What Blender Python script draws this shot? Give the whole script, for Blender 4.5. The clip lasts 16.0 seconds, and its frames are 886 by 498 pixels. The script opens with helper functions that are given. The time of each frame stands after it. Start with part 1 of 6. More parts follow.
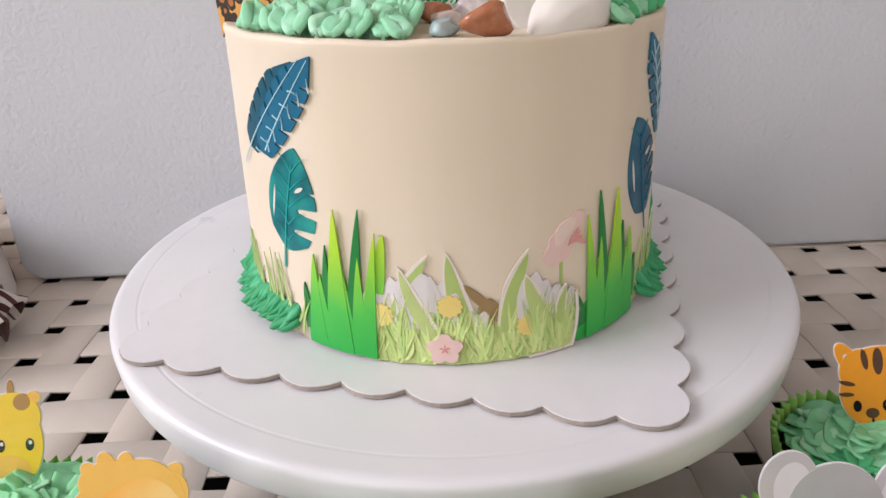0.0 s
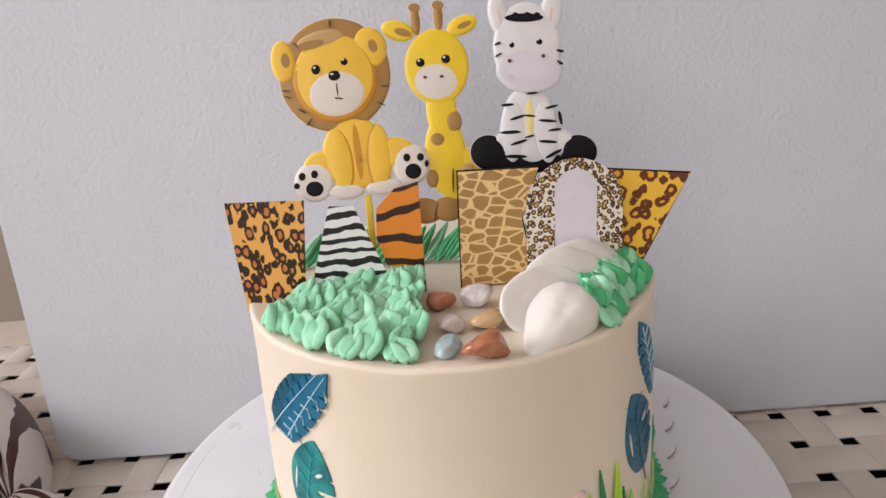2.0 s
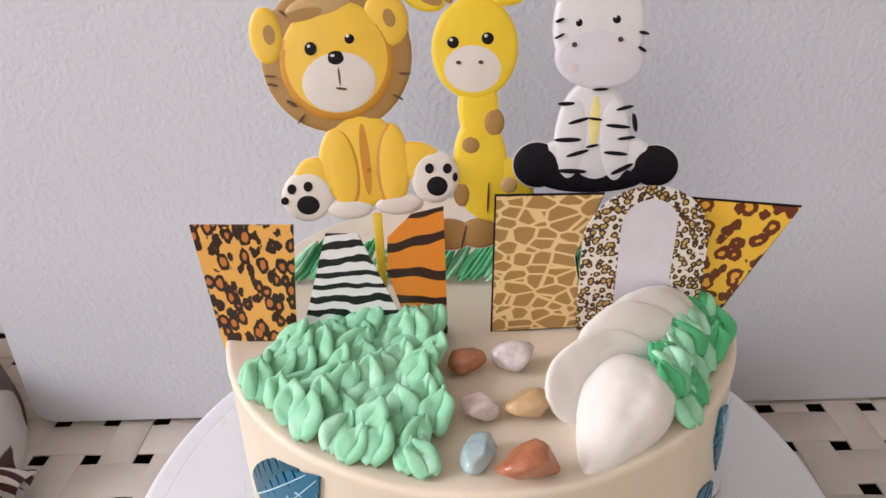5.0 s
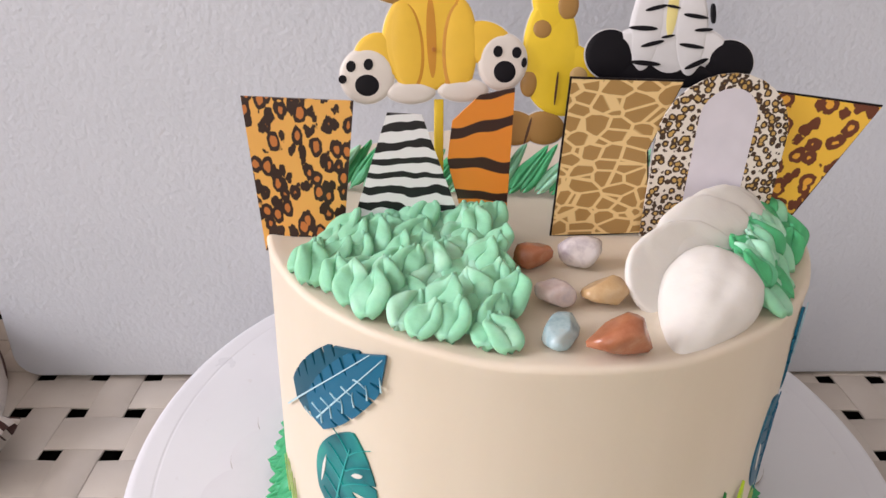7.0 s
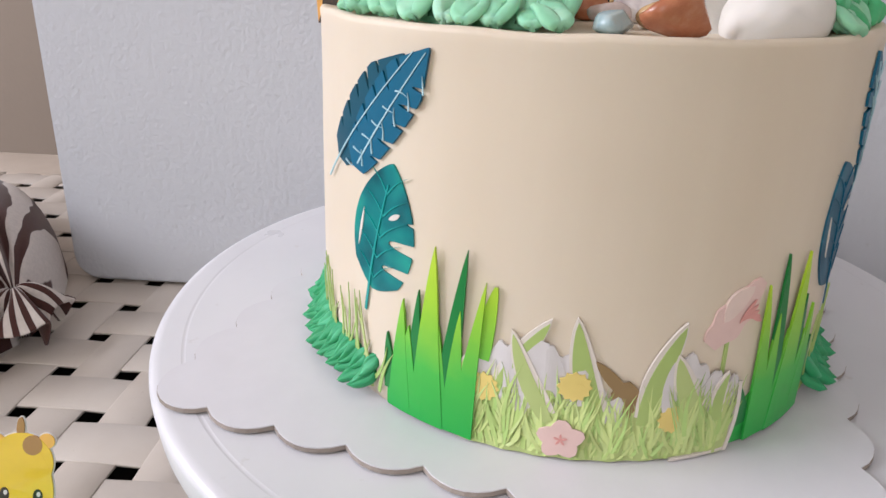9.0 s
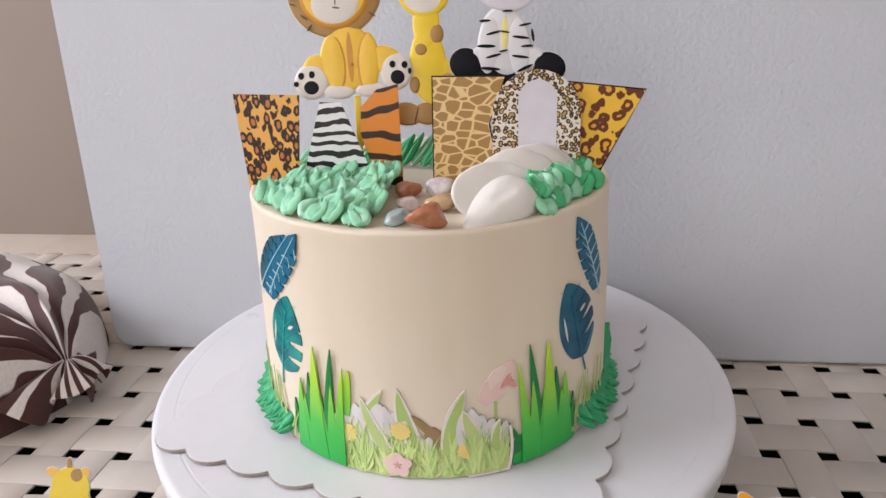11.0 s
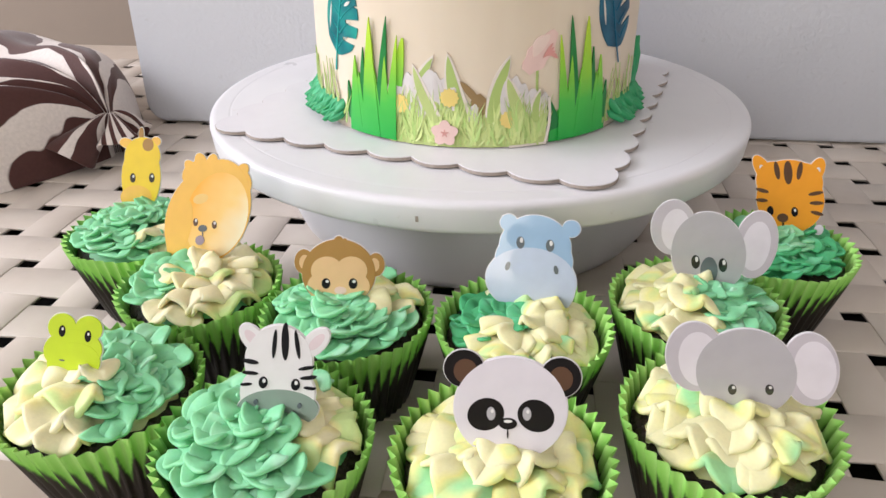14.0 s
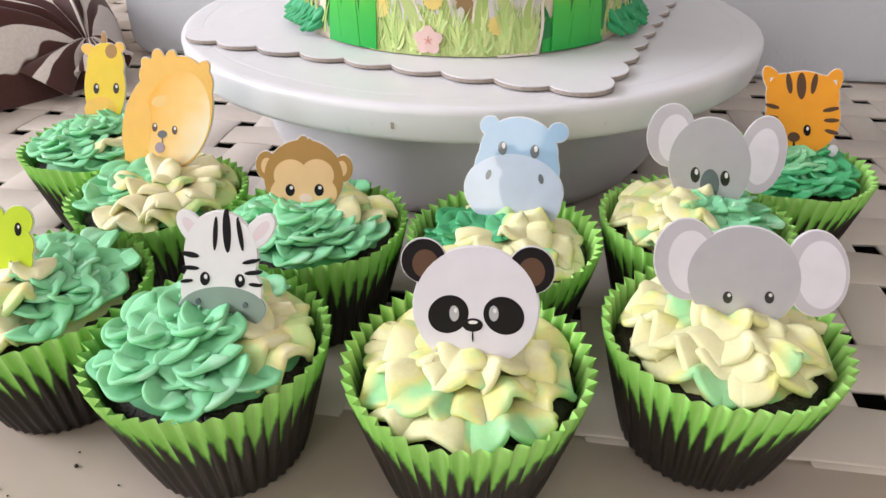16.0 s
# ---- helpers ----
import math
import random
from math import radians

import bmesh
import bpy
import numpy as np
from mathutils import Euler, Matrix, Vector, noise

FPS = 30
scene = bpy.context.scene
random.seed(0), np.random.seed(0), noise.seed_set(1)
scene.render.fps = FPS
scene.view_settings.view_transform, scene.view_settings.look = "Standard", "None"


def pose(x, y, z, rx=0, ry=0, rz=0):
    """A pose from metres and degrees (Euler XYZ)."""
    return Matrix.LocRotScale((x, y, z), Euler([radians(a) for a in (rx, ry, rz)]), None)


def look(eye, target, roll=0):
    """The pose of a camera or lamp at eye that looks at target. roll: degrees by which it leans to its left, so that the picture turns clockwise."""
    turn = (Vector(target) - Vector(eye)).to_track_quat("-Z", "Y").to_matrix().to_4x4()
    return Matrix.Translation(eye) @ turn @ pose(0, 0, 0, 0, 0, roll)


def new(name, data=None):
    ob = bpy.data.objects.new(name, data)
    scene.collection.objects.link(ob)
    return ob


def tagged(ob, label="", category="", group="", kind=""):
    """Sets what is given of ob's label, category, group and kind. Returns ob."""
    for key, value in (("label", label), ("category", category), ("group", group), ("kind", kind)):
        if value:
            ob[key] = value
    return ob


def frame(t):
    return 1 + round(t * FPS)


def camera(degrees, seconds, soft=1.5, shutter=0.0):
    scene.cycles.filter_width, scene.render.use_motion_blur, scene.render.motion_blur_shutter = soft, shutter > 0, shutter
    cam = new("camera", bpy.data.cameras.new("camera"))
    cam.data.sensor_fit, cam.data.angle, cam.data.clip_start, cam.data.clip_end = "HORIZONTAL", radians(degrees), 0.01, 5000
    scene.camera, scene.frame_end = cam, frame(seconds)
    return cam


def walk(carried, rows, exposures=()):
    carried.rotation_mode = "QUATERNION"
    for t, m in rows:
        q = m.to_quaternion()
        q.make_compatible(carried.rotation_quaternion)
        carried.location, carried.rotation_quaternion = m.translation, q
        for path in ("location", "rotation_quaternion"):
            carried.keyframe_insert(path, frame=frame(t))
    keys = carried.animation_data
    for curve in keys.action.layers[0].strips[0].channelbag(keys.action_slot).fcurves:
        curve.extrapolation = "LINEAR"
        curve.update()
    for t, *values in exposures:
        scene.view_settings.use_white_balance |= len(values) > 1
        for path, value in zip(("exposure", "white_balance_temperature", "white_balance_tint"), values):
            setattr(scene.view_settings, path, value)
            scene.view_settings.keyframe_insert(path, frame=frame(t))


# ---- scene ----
cam = camera(65.9, 16.0)
PATH = [
    (0, (0.011, -0.262, 0.2), (-0.084, 1.541, -0.66), -1.8),
    (0.5, (0.013, -0.259, 0.216), (-0.079, 1.574, -0.58), -2.5),
    (1, (0.018, -0.257, 0.233), (-0.099, 1.59, -0.526), -3.5),
    (1.5, (0.018, -0.254, 0.25), (-0.089, 1.615, -0.452), -3.0),
    (2, (0.019, -0.251, 0.274), (-0.136, 1.623, -0.407), -4.1),
    (2.5, (0.021, -0.238, 0.287), (-0.149, 1.626, -0.419), -4.9),
    (3, (0.016, -0.223, 0.294), (-0.162, 1.621, -0.461), -4.3),
    (3.5, (0.01, -0.209, 0.296), (-0.157, 1.603, -0.535), -4.1),
    (3.7, (0.011, -0.198, 0.297), (-0.185, 1.571, -0.615), -3.8),
    (6, (-0.004, -0.179, 0.288), (-0.127, 1.55, -0.709), -0.3),
    (6.5, (-0.013, -0.183, 0.275), (-0.121, 1.542, -0.73), 0.5),
    (7, (-0.018, -0.188, 0.26), (-0.095, 1.572, -0.688), 1.3),
    (7.5, (-0.017, -0.193, 0.249), (-0.112, 1.578, -0.675), 1.3),
    (8, (-0.015, -0.198, 0.226), (-0.169, 1.588, -0.662), 1.3),
    (8.5, (-0.012, -0.208, 0.202), (-0.201, 1.584, -0.665), 1.8),
    (9, (-0.01, -0.217, 0.187), (-0.267, 1.595, -0.619), 1.6),
    (9.5, (0.004, -0.227, 0.179), (-0.372, 1.597, -0.548), 0.3),
    (10, (0.04, -0.243, 0.192), (-0.344, 1.591, -0.508), -1.2),
    (10.2, (0.051, -0.25, 0.212), (-0.34, 1.566, -0.531), -2.2),
    (12.3, (0.072, -0.34, 0.264), (-0.312, 1.495, -0.432), -2.0),
    (12.5, (0.069, -0.343, 0.247), (-0.275, 1.483, -0.493), -1.3),
    (13, (0.06, -0.352, 0.215), (-0.274, 1.441, -0.605), -1.5),
    (13.5, (0.056, -0.354, 0.193), (-0.275, 1.394, -0.72), -0.7),
    (14, (0.057, -0.352, 0.178), (-0.299, 1.351, -0.808), -0.5),
    (14.5, (0.058, -0.355, 0.164), (-0.315, 1.327, -0.85), 0.3),
    (15, (0.061, -0.353, 0.157), (-0.299, 1.313, -0.889), 0.3),
    (15.5, (0.062, -0.351, 0.156), (-0.292, 1.311, -0.899), 0.1),
    (16, (0.067, -0.343, 0.15), (-0.308, 1.311, -0.911), 0.0),
]
walk(cam, [(t, look(eye, target, roll)) for t, eye, target, roll in PATH],
     exposures=((0, -0.11, 6500, 10), (4.0, -0.10, 6500, 10), (6.0, -0.02, 6500, 11), (7.5, -0.12, 6500, 11), (8.5, -0.22, 6250, 10), (9.0, -0.17, 6250, 9), (10.2, -0.12, 6250, 9), (12.3, 0.0, 6400, 9), (13.0, 0.0, 6400, 9), (14.0, 0.12, 6400, 8), (16.0, 0.15, 6400, 8)))

# ---------------------------------------------------------------- light
ROOM = dict(x0=-2.4, x1=1.55, y0=-2.1, y1=0.72, z0=-0.74, z1=1.96)
WIN = dict(y0=-1.40, y1=0.20, z0=0.26, z1=1.80)
# Opening made in the unseen south wall only to seat the fill lamp.
FILL_GAP = dict(x0=-0.98, x1=-0.02, z0=-0.08, z1=1.38)

world = bpy.data.worlds.new("daylight")
scene.world = world
world.use_nodes = True
wn = world.node_tree.nodes
sky = wn.new("ShaderNodeTexSky")
sky.sky_type = "NISHITA"
sky.sun_disc = False
sky.sun_elevation = radians(50)
sky.sun_rotation = radians(150)
wn["Background"].inputs["Strength"].default_value = 0.12
world.node_tree.links.new(sky.outputs["Color"], wn["Background"].inputs["Color"])


def area_lamp(name, m, sx, sy, watts, colour):
    data = bpy.data.lights.new(name, "AREA")
    data.shape, data.size, data.size_y, data.energy, data.color = "RECTANGLE", sx, sy, watts, colour
    ob = new(name, data)
    ob.matrix_world = m
    return ob


area_lamp("window_daylight", look((-2.37, (WIN["y0"] + WIN["y1"]) / 2, 1.22), (0, -0.15, 0.1)), 1.5, 1.1, 80.0, (0.97, 0.93, 1.0))
# Added fill from the south to brighten the fronts; no known source there.
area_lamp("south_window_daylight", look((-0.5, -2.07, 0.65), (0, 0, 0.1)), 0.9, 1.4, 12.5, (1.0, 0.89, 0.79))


# ---------------------------------------------------------------- materials
MATS = {}


class Nodes:
    """A small writer for node trees."""

    def __init__(self, name):
        self.mat = bpy.data.materials.new(name)
        self.mat.use_nodes = True
        self.tree = self.mat.node_tree
        self.bsdf = self.tree.nodes["Principled BSDF"]
        self.coord = self.node("ShaderNodeTexCoord")

    def node(self, kind, **values):
        n = self.tree.nodes.new(kind)
        for key, value in values.items():
            n.inputs[key.replace("_", " ")].default_value = value
        return n

    def link(self, a, b):
        self.tree.links.new(a, b)

    def noise(self, scale, detail=4.0, rough=0.55, source="Object", stretch=None):
        n = self.node("ShaderNodeTexNoise", Scale=scale, Detail=detail, Roughness=rough)
        self.link(self.vector(source, stretch), n.inputs["Vector"])
        return n.outputs["Fac"]

    def vector(self, source="Object", stretch=None):
        out = self.coord.outputs[source]
        if stretch:
            m = self.node("ShaderNodeMapping", Scale=stretch)
            self.link(out, m.inputs["Vector"])
            out = m.outputs["Vector"]
        return out

    def ramp(self, fac, *stops, constant=False):
        n = self.node("ShaderNodeValToRGB")
        n.color_ramp.interpolation = "CONSTANT" if constant else "LINEAR"
        els = n.color_ramp.elements
        while len(els) < len(stops):
            els.new(0.5)
        for el, (pos, col) in zip(els, stops):
            el.position, el.color = pos, (*col, 1)
        self.link(fac, n.inputs["Fac"])
        return n.outputs["Color"]

    def mix(self, fac, a, b, mode="MIX"):
        n = self.tree.nodes.new("ShaderNodeMix")
        n.data_type, n.blend_type = "RGBA", mode
        for value, socket in ((fac, n.inputs[0]), (a, n.inputs[6]), (b, n.inputs[7])):
            if isinstance(value, bpy.types.NodeSocket):
                self.link(value, socket)
            elif isinstance(value, tuple):
                socket.default_value = (*value, 1)
            else:
                socket.default_value = value
        return n.outputs[2]

    def math(self, op, a, b=0.0):
        n = self.tree.nodes.new("ShaderNodeMath")
        n.operation = op
        for value, socket in ((a, n.inputs[0]), (b, n.inputs[1])):
            if isinstance(value, bpy.types.NodeSocket):
                self.link(value, socket)
            else:
                socket.default_value = value
        return n.outputs[0]

    def bump(self, height, strength, distance):
        n = self.node("ShaderNodeBump", Strength=strength, Distance=distance)
        self.link(height, n.inputs["Height"])
        self.link(n.outputs["Normal"], self.bsdf.inputs["Normal"])

    def done(self, colour=None, rough=0.5, spec=0.5, sss=0.0, sheen=0.0, coat=0.0):
        b = self.bsdf.inputs
        if isinstance(colour, tuple):
            b["Base Color"].default_value = (*colour, 1)
        elif colour is not None:
            self.link(colour, b["Base Color"])
        if isinstance(rough, bpy.types.NodeSocket):
            self.link(rough, b["Roughness"])
        else:
            b["Roughness"].default_value = rough
        b["Specular IOR Level"].default_value = spec
        b["Sheen Weight"].default_value = sheen
        b["Coat Weight"].default_value = coat
        b["Coat Roughness"].default_value = 0.15
        if sss:
            b["Subsurface Weight"].default_value = sss
            b["Subsurface Radius"].default_value = (0.004, 0.003, 0.002)
            b["Subsurface Scale"].default_value = 1.0
        return self.mat


def shade(c, k):
    return tuple(min(1.0, v * k) for v in c)


def plain(name, colour, rough=0.5, var=0.1, scale=90.0, bump=0.15, bscale=700.0, dist=0.0004, spec=0.4, sss=0.0, coat=0.0, source="Object"):
    """Colour with mottling at two scales and a fine relief."""
    if name in MATS:
        return MATS[name]
    n = Nodes(name)
    big = n.ramp(n.noise(scale * 0.12, 3, source=source), (0.3, shade(colour, 1 - var)), (0.7, shade(colour, 1 + var * 0.6)))
    fine = n.ramp(n.noise(scale, 5, source=source), (0.3, (1 - var,) * 3), (0.7, (1.0,) * 3))
    n.bump(n.noise(bscale, 3, source=source), bump, dist)
    MATS[name] = n.done(n.mix(1.0, big, fine, "MULTIPLY"), rough, spec, sss, 0.0, coat)
    return MATS[name]


def ink_of(name, colour, coat=0.12):
    """Printed card colour under a thin gloss."""
    if max(colour) < 0.02:
        return plain("print_" + name, colour, 0.5, 0.06, 160.0, 0.05, 900.0, 0.0002, 0.15)
    return plain("print_" + name, colour, 0.40, 0.06, 160.0, 0.05, 900.0, 0.0002, 0.3, 0.0, coat)


PRINT = dict(
    white=(0.74, 0.73, 0.74), cream=(0.74, 0.68, 0.62), lilac=(0.50, 0.47, 0.52), lilacw=(0.69, 0.66, 0.72), grey=(0.43, 0.42, 0.45),
    slate=(0.11, 0.13, 0.15), ink=(0.008, 0.007, 0.010), black=(0.010, 0.008, 0.009), brown=(0.10, 0.050, 0.028), rust=(0.48, 0.17, 0.03),
    ochre=(0.40, 0.22, 0.065), tan=(0.55, 0.36, 0.15), amber=(0.85, 0.53, 0.055), amberdark=(0.60, 0.27, 0.03), lemon=(0.86, 0.60, 0.035), lemonpale=(0.85, 0.74, 0.30),
    gold=(0.86, 0.50, 0.09), goldmid=(0.87, 0.58, 0.20), goldpale=(0.87, 0.68, 0.36), butter=(0.87, 0.77, 0.55), orange=(0.84, 0.34, 0.025), peach=(0.78, 0.56, 0.50), blush=(0.70, 0.60, 0.63), skin=(0.76, 0.50, 0.27),
    sage=(0.24, 0.31, 0.27), blue=(0.30, 0.46, 0.66), sky=(0.50, 0.58, 0.74), lime=(0.52, 0.68, 0.03), mauve=(0.33, 0.26, 0.34),
    leafdark=(0.004, 0.080, 0.13), leafblue=(0.004, 0.120, 0.22), leafteal=(0.006, 0.19, 0.19), vein=(0.45, 0.66, 0.72),
    grassdark=(0.015, 0.20, 0.045), grassmid=(0.38, 0.54, 0.17), grassyellow=(0.50, 0.59, 0.22), grasspale=(0.47, 0.57, 0.22), petalpink=(0.77, 0.56, 0.52), petalpale=(0.80, 0.64, 0.58), leaflight=(0.02, 0.34, 0.32),
    petalred=(0.68, 0.33, 0.30), flower=(0.78, 0.62, 0.20), earth=(0.30, 0.20, 0.09), mist=(0.66, 0.63, 0.63), grassolive=(0.40, 0.53, 0.17),
)


def ink(name):
    return ink_of(name, PRINT[name])


def laminated(name):
    """The same print under a clear glossy film."""
    key = "film_" + name
    if key not in MATS and name == "fade":                      # amber running out to cream
        n = Nodes(key)
        sep = n.node("ShaderNodeSeparateXYZ")
        n.link(n.coord.outputs["Object"], sep.inputs[0])
        run = n.math("SUBTRACT", n.math("MULTIPLY", sep.outputs["X"], 24.0), n.math("MULTIPLY", sep.outputs["Z"], 15.0))
        run = n.math("ADD", run, n.math("MULTIPLY", n.noise(70.0, 2), 0.5))
        MATS[key] = n.done(n.ramp(run, (0.05, (0.88, 0.43, 0.05)), (0.42, (0.88, 0.60, 0.22)), (0.75, (0.88, 0.79, 0.56))), 0.4, 0.3, 0, 0, 0.9)
    if key not in MATS:
        film = plain(key, PRINT[name], 0.40, 0.06, 160.0, 0.02, 900.0, 0.0002, 0.3, 0.0, 0.9)
        b = film.node_tree.nodes["Principled BSDF"].inputs
        b["Coat Roughness"].default_value, b["Coat IOR"].default_value = 0.06, 1.7
    return MATS[key]


def frosting(name, base, tint, amount=0.5, rough=0.5, third=None):
    """Buttercream: soft, slightly translucent, streaked with a second colour."""
    n = Nodes(name)
    info = n.node("ShaderNodeObjectInfo")
    shift = n.node("ShaderNodeVectorMath")
    shift.operation = "ADD"
    n.link(n.coord.outputs["Object"], shift.inputs[0])
    n.link(info.outputs["Random"], shift.inputs[1])
    tex = n.node("ShaderNodeTexNoise", Scale=68.0, Detail=1.5)
    n.link(shift.outputs[0], tex.inputs["Vector"])
    f = n.math("ADD", tex.outputs["Fac"], n.math("MULTIPLY", n.math("SUBTRACT", info.outputs["Random"], 0.5), 0.22))
    if third:
        col = n.ramp(f, (0.40, base), (0.40 + 0.20 * (1 - amount), shade(base, 0.98)), (0.47 + 0.20 * (1 - amount), third), (0.62 + 0.12 * (1 - amount), tint))
    else:
        col = n.ramp(f, (0.5 - amount * 0.30, base), (0.62 - amount * 0.10, shade(base, 0.97)), (0.80 - amount * 0.22, tint))
    fine = n.ramp(n.noise(900.0, 3), (0.3, (0.94,) * 3), (0.7, (1.0,) * 3))
    n.bump(n.noise(520.0, 4), 0.22, 0.0005)
    return n.done(n.mix(1.0, col, fine, "MULTIPLY"), rough, 0.36, 0.30)


M_GREEN = frosting("buttercream_green", (0.24, 0.64, 0.34), (0.38, 0.74, 0.48), 0.5, 0.60)
M_DEEP = frosting("buttercream_deep_green", (0.075, 0.43, 0.18), (0.15, 0.54, 0.29), 0.5, 0.60)
M_CREAM = frosting("buttercream_cream_green", (0.81, 0.78, 0.46), (0.36, 0.71, 0.35), 0.56, 0.58, (0.78, 0.76, 0.30))
M_FOOT = frosting("buttercream_teal_green", (0.035, 0.32, 0.13), (0.085, 0.44, 0.22), 0.5, 0.6)
M_MINT = frosting("buttercream_mint", (0.28, 0.63, 0.40), (0.41, 0.74, 0.53), 0.5, 0.60)
M_PALE = frosting("buttercream_cream", (0.82, 0.77, 0.49), (0.57, 0.73, 0.31), 0.48, 0.58, (0.80, 0.74, 0.34))
M_WHITE = plain("meringue_white", (0.72, 0.69, 0.64), 0.55, 0.03, 60, 0.20, 300, 0.0006, 0.25, 0.10)


def cake_coat():
    n = Nodes("ivory_buttercream")
    big = n.ramp(n.noise(9.0, 3), (0.3, (0.69, 0.60, 0.475)), (0.7, (0.74, 0.655, 0.535)))
    band = n.ramp(n.noise(30.0, 4, stretch=(1.6, 1.6, 0.18)), (0.35, (0.965, 0.955, 0.94)), (0.65, (1.0, 1.0, 1.0)))
    n.bump(n.math("ADD", n.noise(38.0, 3, stretch=(1.0, 1.0, 0.5)), n.math("MULTIPLY", n.noise(700.0, 3), 0.25)), 0.14, 0.0012)
    return n.done(n.mix(1.0, big, band, "MULTIPLY"), 0.5, 0.4, 0.10)


M_CAKE = cake_coat()


def foam_board():
    n = Nodes("white_textured_board")
    col = n.ramp(n.noise(5.0, 4), (0.3, (0.52, 0.538, 0.58)), (0.7, (0.565, 0.583, 0.625)))
    spots = n.ramp(n.noise(120.0, 4), (0.24, (0.86, 0.85, 0.83)), (0.34, (1, 1, 1)))
    grain = n.math("ADD", n.noise(330.0, 1.5, 0.5), n.math("MULTIPLY", n.noise(26.0, 2), 0.6))
    n.bump(grain, 0.36, 0.0014)
    return n.done(n.mix(1.0, col, spots, "MULTIPLY"), 0.42, 0.45)


M_BOARD = foam_board()


def smooth_plastic():
    n = Nodes("white_plastic")
    col = n.ramp(n.noise(14.0, 4), (0.3, (0.67, 0.67, 0.70)), (0.7, (0.72, 0.72, 0.745)))
    dirt = n.ramp(n.noise(160.0, 5), (0.22, (0.86, 0.83, 0.80)), (0.32, (1, 1, 1)))
    n.bump(n.noise(60.0, 3), 0.05, 0.0006)
    return n.done(n.mix(1.0, col, dirt, "MULTIPLY"), n.math("ADD", n.math("MULTIPLY", n.noise(40.0, 3), 0.2), 0.22), 0.5)


M_PLASTIC = smooth_plastic()
M_CARDBOARD = plain("white_cake_card", (0.71, 0.70, 0.735), 0.45, 0.03, 120, 0.06, 800, 0.0002)
M_CARDEDGE = plain("grey_board_edge", (0.36, 0.31, 0.27), 0.8, 0.15, 300, 0.3, 1500, 0.0003)


def woven_plastic(name, low, high):
    n = Nodes(name)
    info = n.node("ShaderNodeObjectInfo")
    tone = n.ramp(info.outputs["Random"], (0.0, low), (1.0, high))
    stain = n.ramp(n.noise(13.0, 5), (0.30, (0.86, 0.83, 0.80)), (0.60, (1, 1, 1)))
    speck = n.ramp(n.noise(230.0, 5), (0.20, (0.62, 0.57, 0.52)), (0.29, (1, 1, 1)))
    n.bump(n.noise(420.0, 4), 0.12, 0.0004)
    return n.done(n.mix(1.0, n.mix(1.0, tone, stain, "MULTIPLY"), speck, "MULTIPLY"), 0.46, 0.4)


M_WEAVE = woven_plastic("beige_woven_plastic", (0.57, 0.515, 0.455), (0.62, 0.565, 0.505))
# Same beige plastic for the rails, with cupcake shade and warm bounce painted in.
M_RAIL_SHADED = woven_plastic("shaded_moulded_plastic", (0.50, 0.43, 0.36), (0.50, 0.43, 0.36))
# Near-black stands in for the shade below the weave.
M_HOLE_SHADE = plain("hole_shade_black", (0.010, 0.008, 0.007), 0.8, 0.2)


def wall_paint(name, colour):
    n = Nodes(name)
    col = n.ramp(n.noise(2.0, 5), (0.3, shade(colour, 0.93)), (0.7, colour))
    n.bump(n.noise(160.0, 4), 0.15, 0.002)
    return n.done(col, 0.75, 0.3)


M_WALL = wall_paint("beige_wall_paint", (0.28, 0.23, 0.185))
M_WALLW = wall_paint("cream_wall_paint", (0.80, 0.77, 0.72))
M_CEIL = wall_paint("white_ceiling_paint", (0.86, 0.86, 0.85))
M_FLOOR = plain("brown_floor", (0.22, 0.15, 0.10), 0.4, 0.2, 40, 0.1, 300, 0.001)


def zebra_cloth():
    """Broad brown tongues on off-white, running together towards the gathered end at the object's origin."""
    n = Nodes("zebra_print_cloth")
    sep = n.node("ShaderNodeSeparateXYZ")
    n.link(n.coord.outputs["Object"], sep.inputs[0])
    ang = n.math("ARCTAN2", sep.outputs["Y"], n.math("MULTIPLY", sep.outputs["X"], -1.0))
    bend = n.math("MULTIPLY", n.math("SUBTRACT", n.noise(15.0, 1.5), 0.5), 8.0)
    wave = n.math("SINE", n.math("ADD", n.math("MULTIPLY", ang, 21.0), bend))
    gap = n.math("MULTIPLY", n.math("SUBTRACT", n.noise(26.0, 1.0, stretch=(1.0, 1.7, 1.0)), 0.5), 2.6)
    col = n.ramp(n.math("ADD", n.math("MULTIPLY", n.math("ADD", wave, gap), 0.25), 0.5), (0.535, (0.075, 0.030, 0.026)), (0.56, (0.70, 0.64, 0.60)))
    weave = n.ramp(n.noise(500.0, 2), (0.3, (0.88,) * 3), (0.7, (1.0,) * 3))
    n.bump(n.noise(900.0, 2), 0.3, 0.0005)
    return n.done(n.mix(1.0, col, weave, "MULTIPLY"), 0.85, 0.2, 0.0, 0.25)


M_ZEBRACLOTH = zebra_cloth()


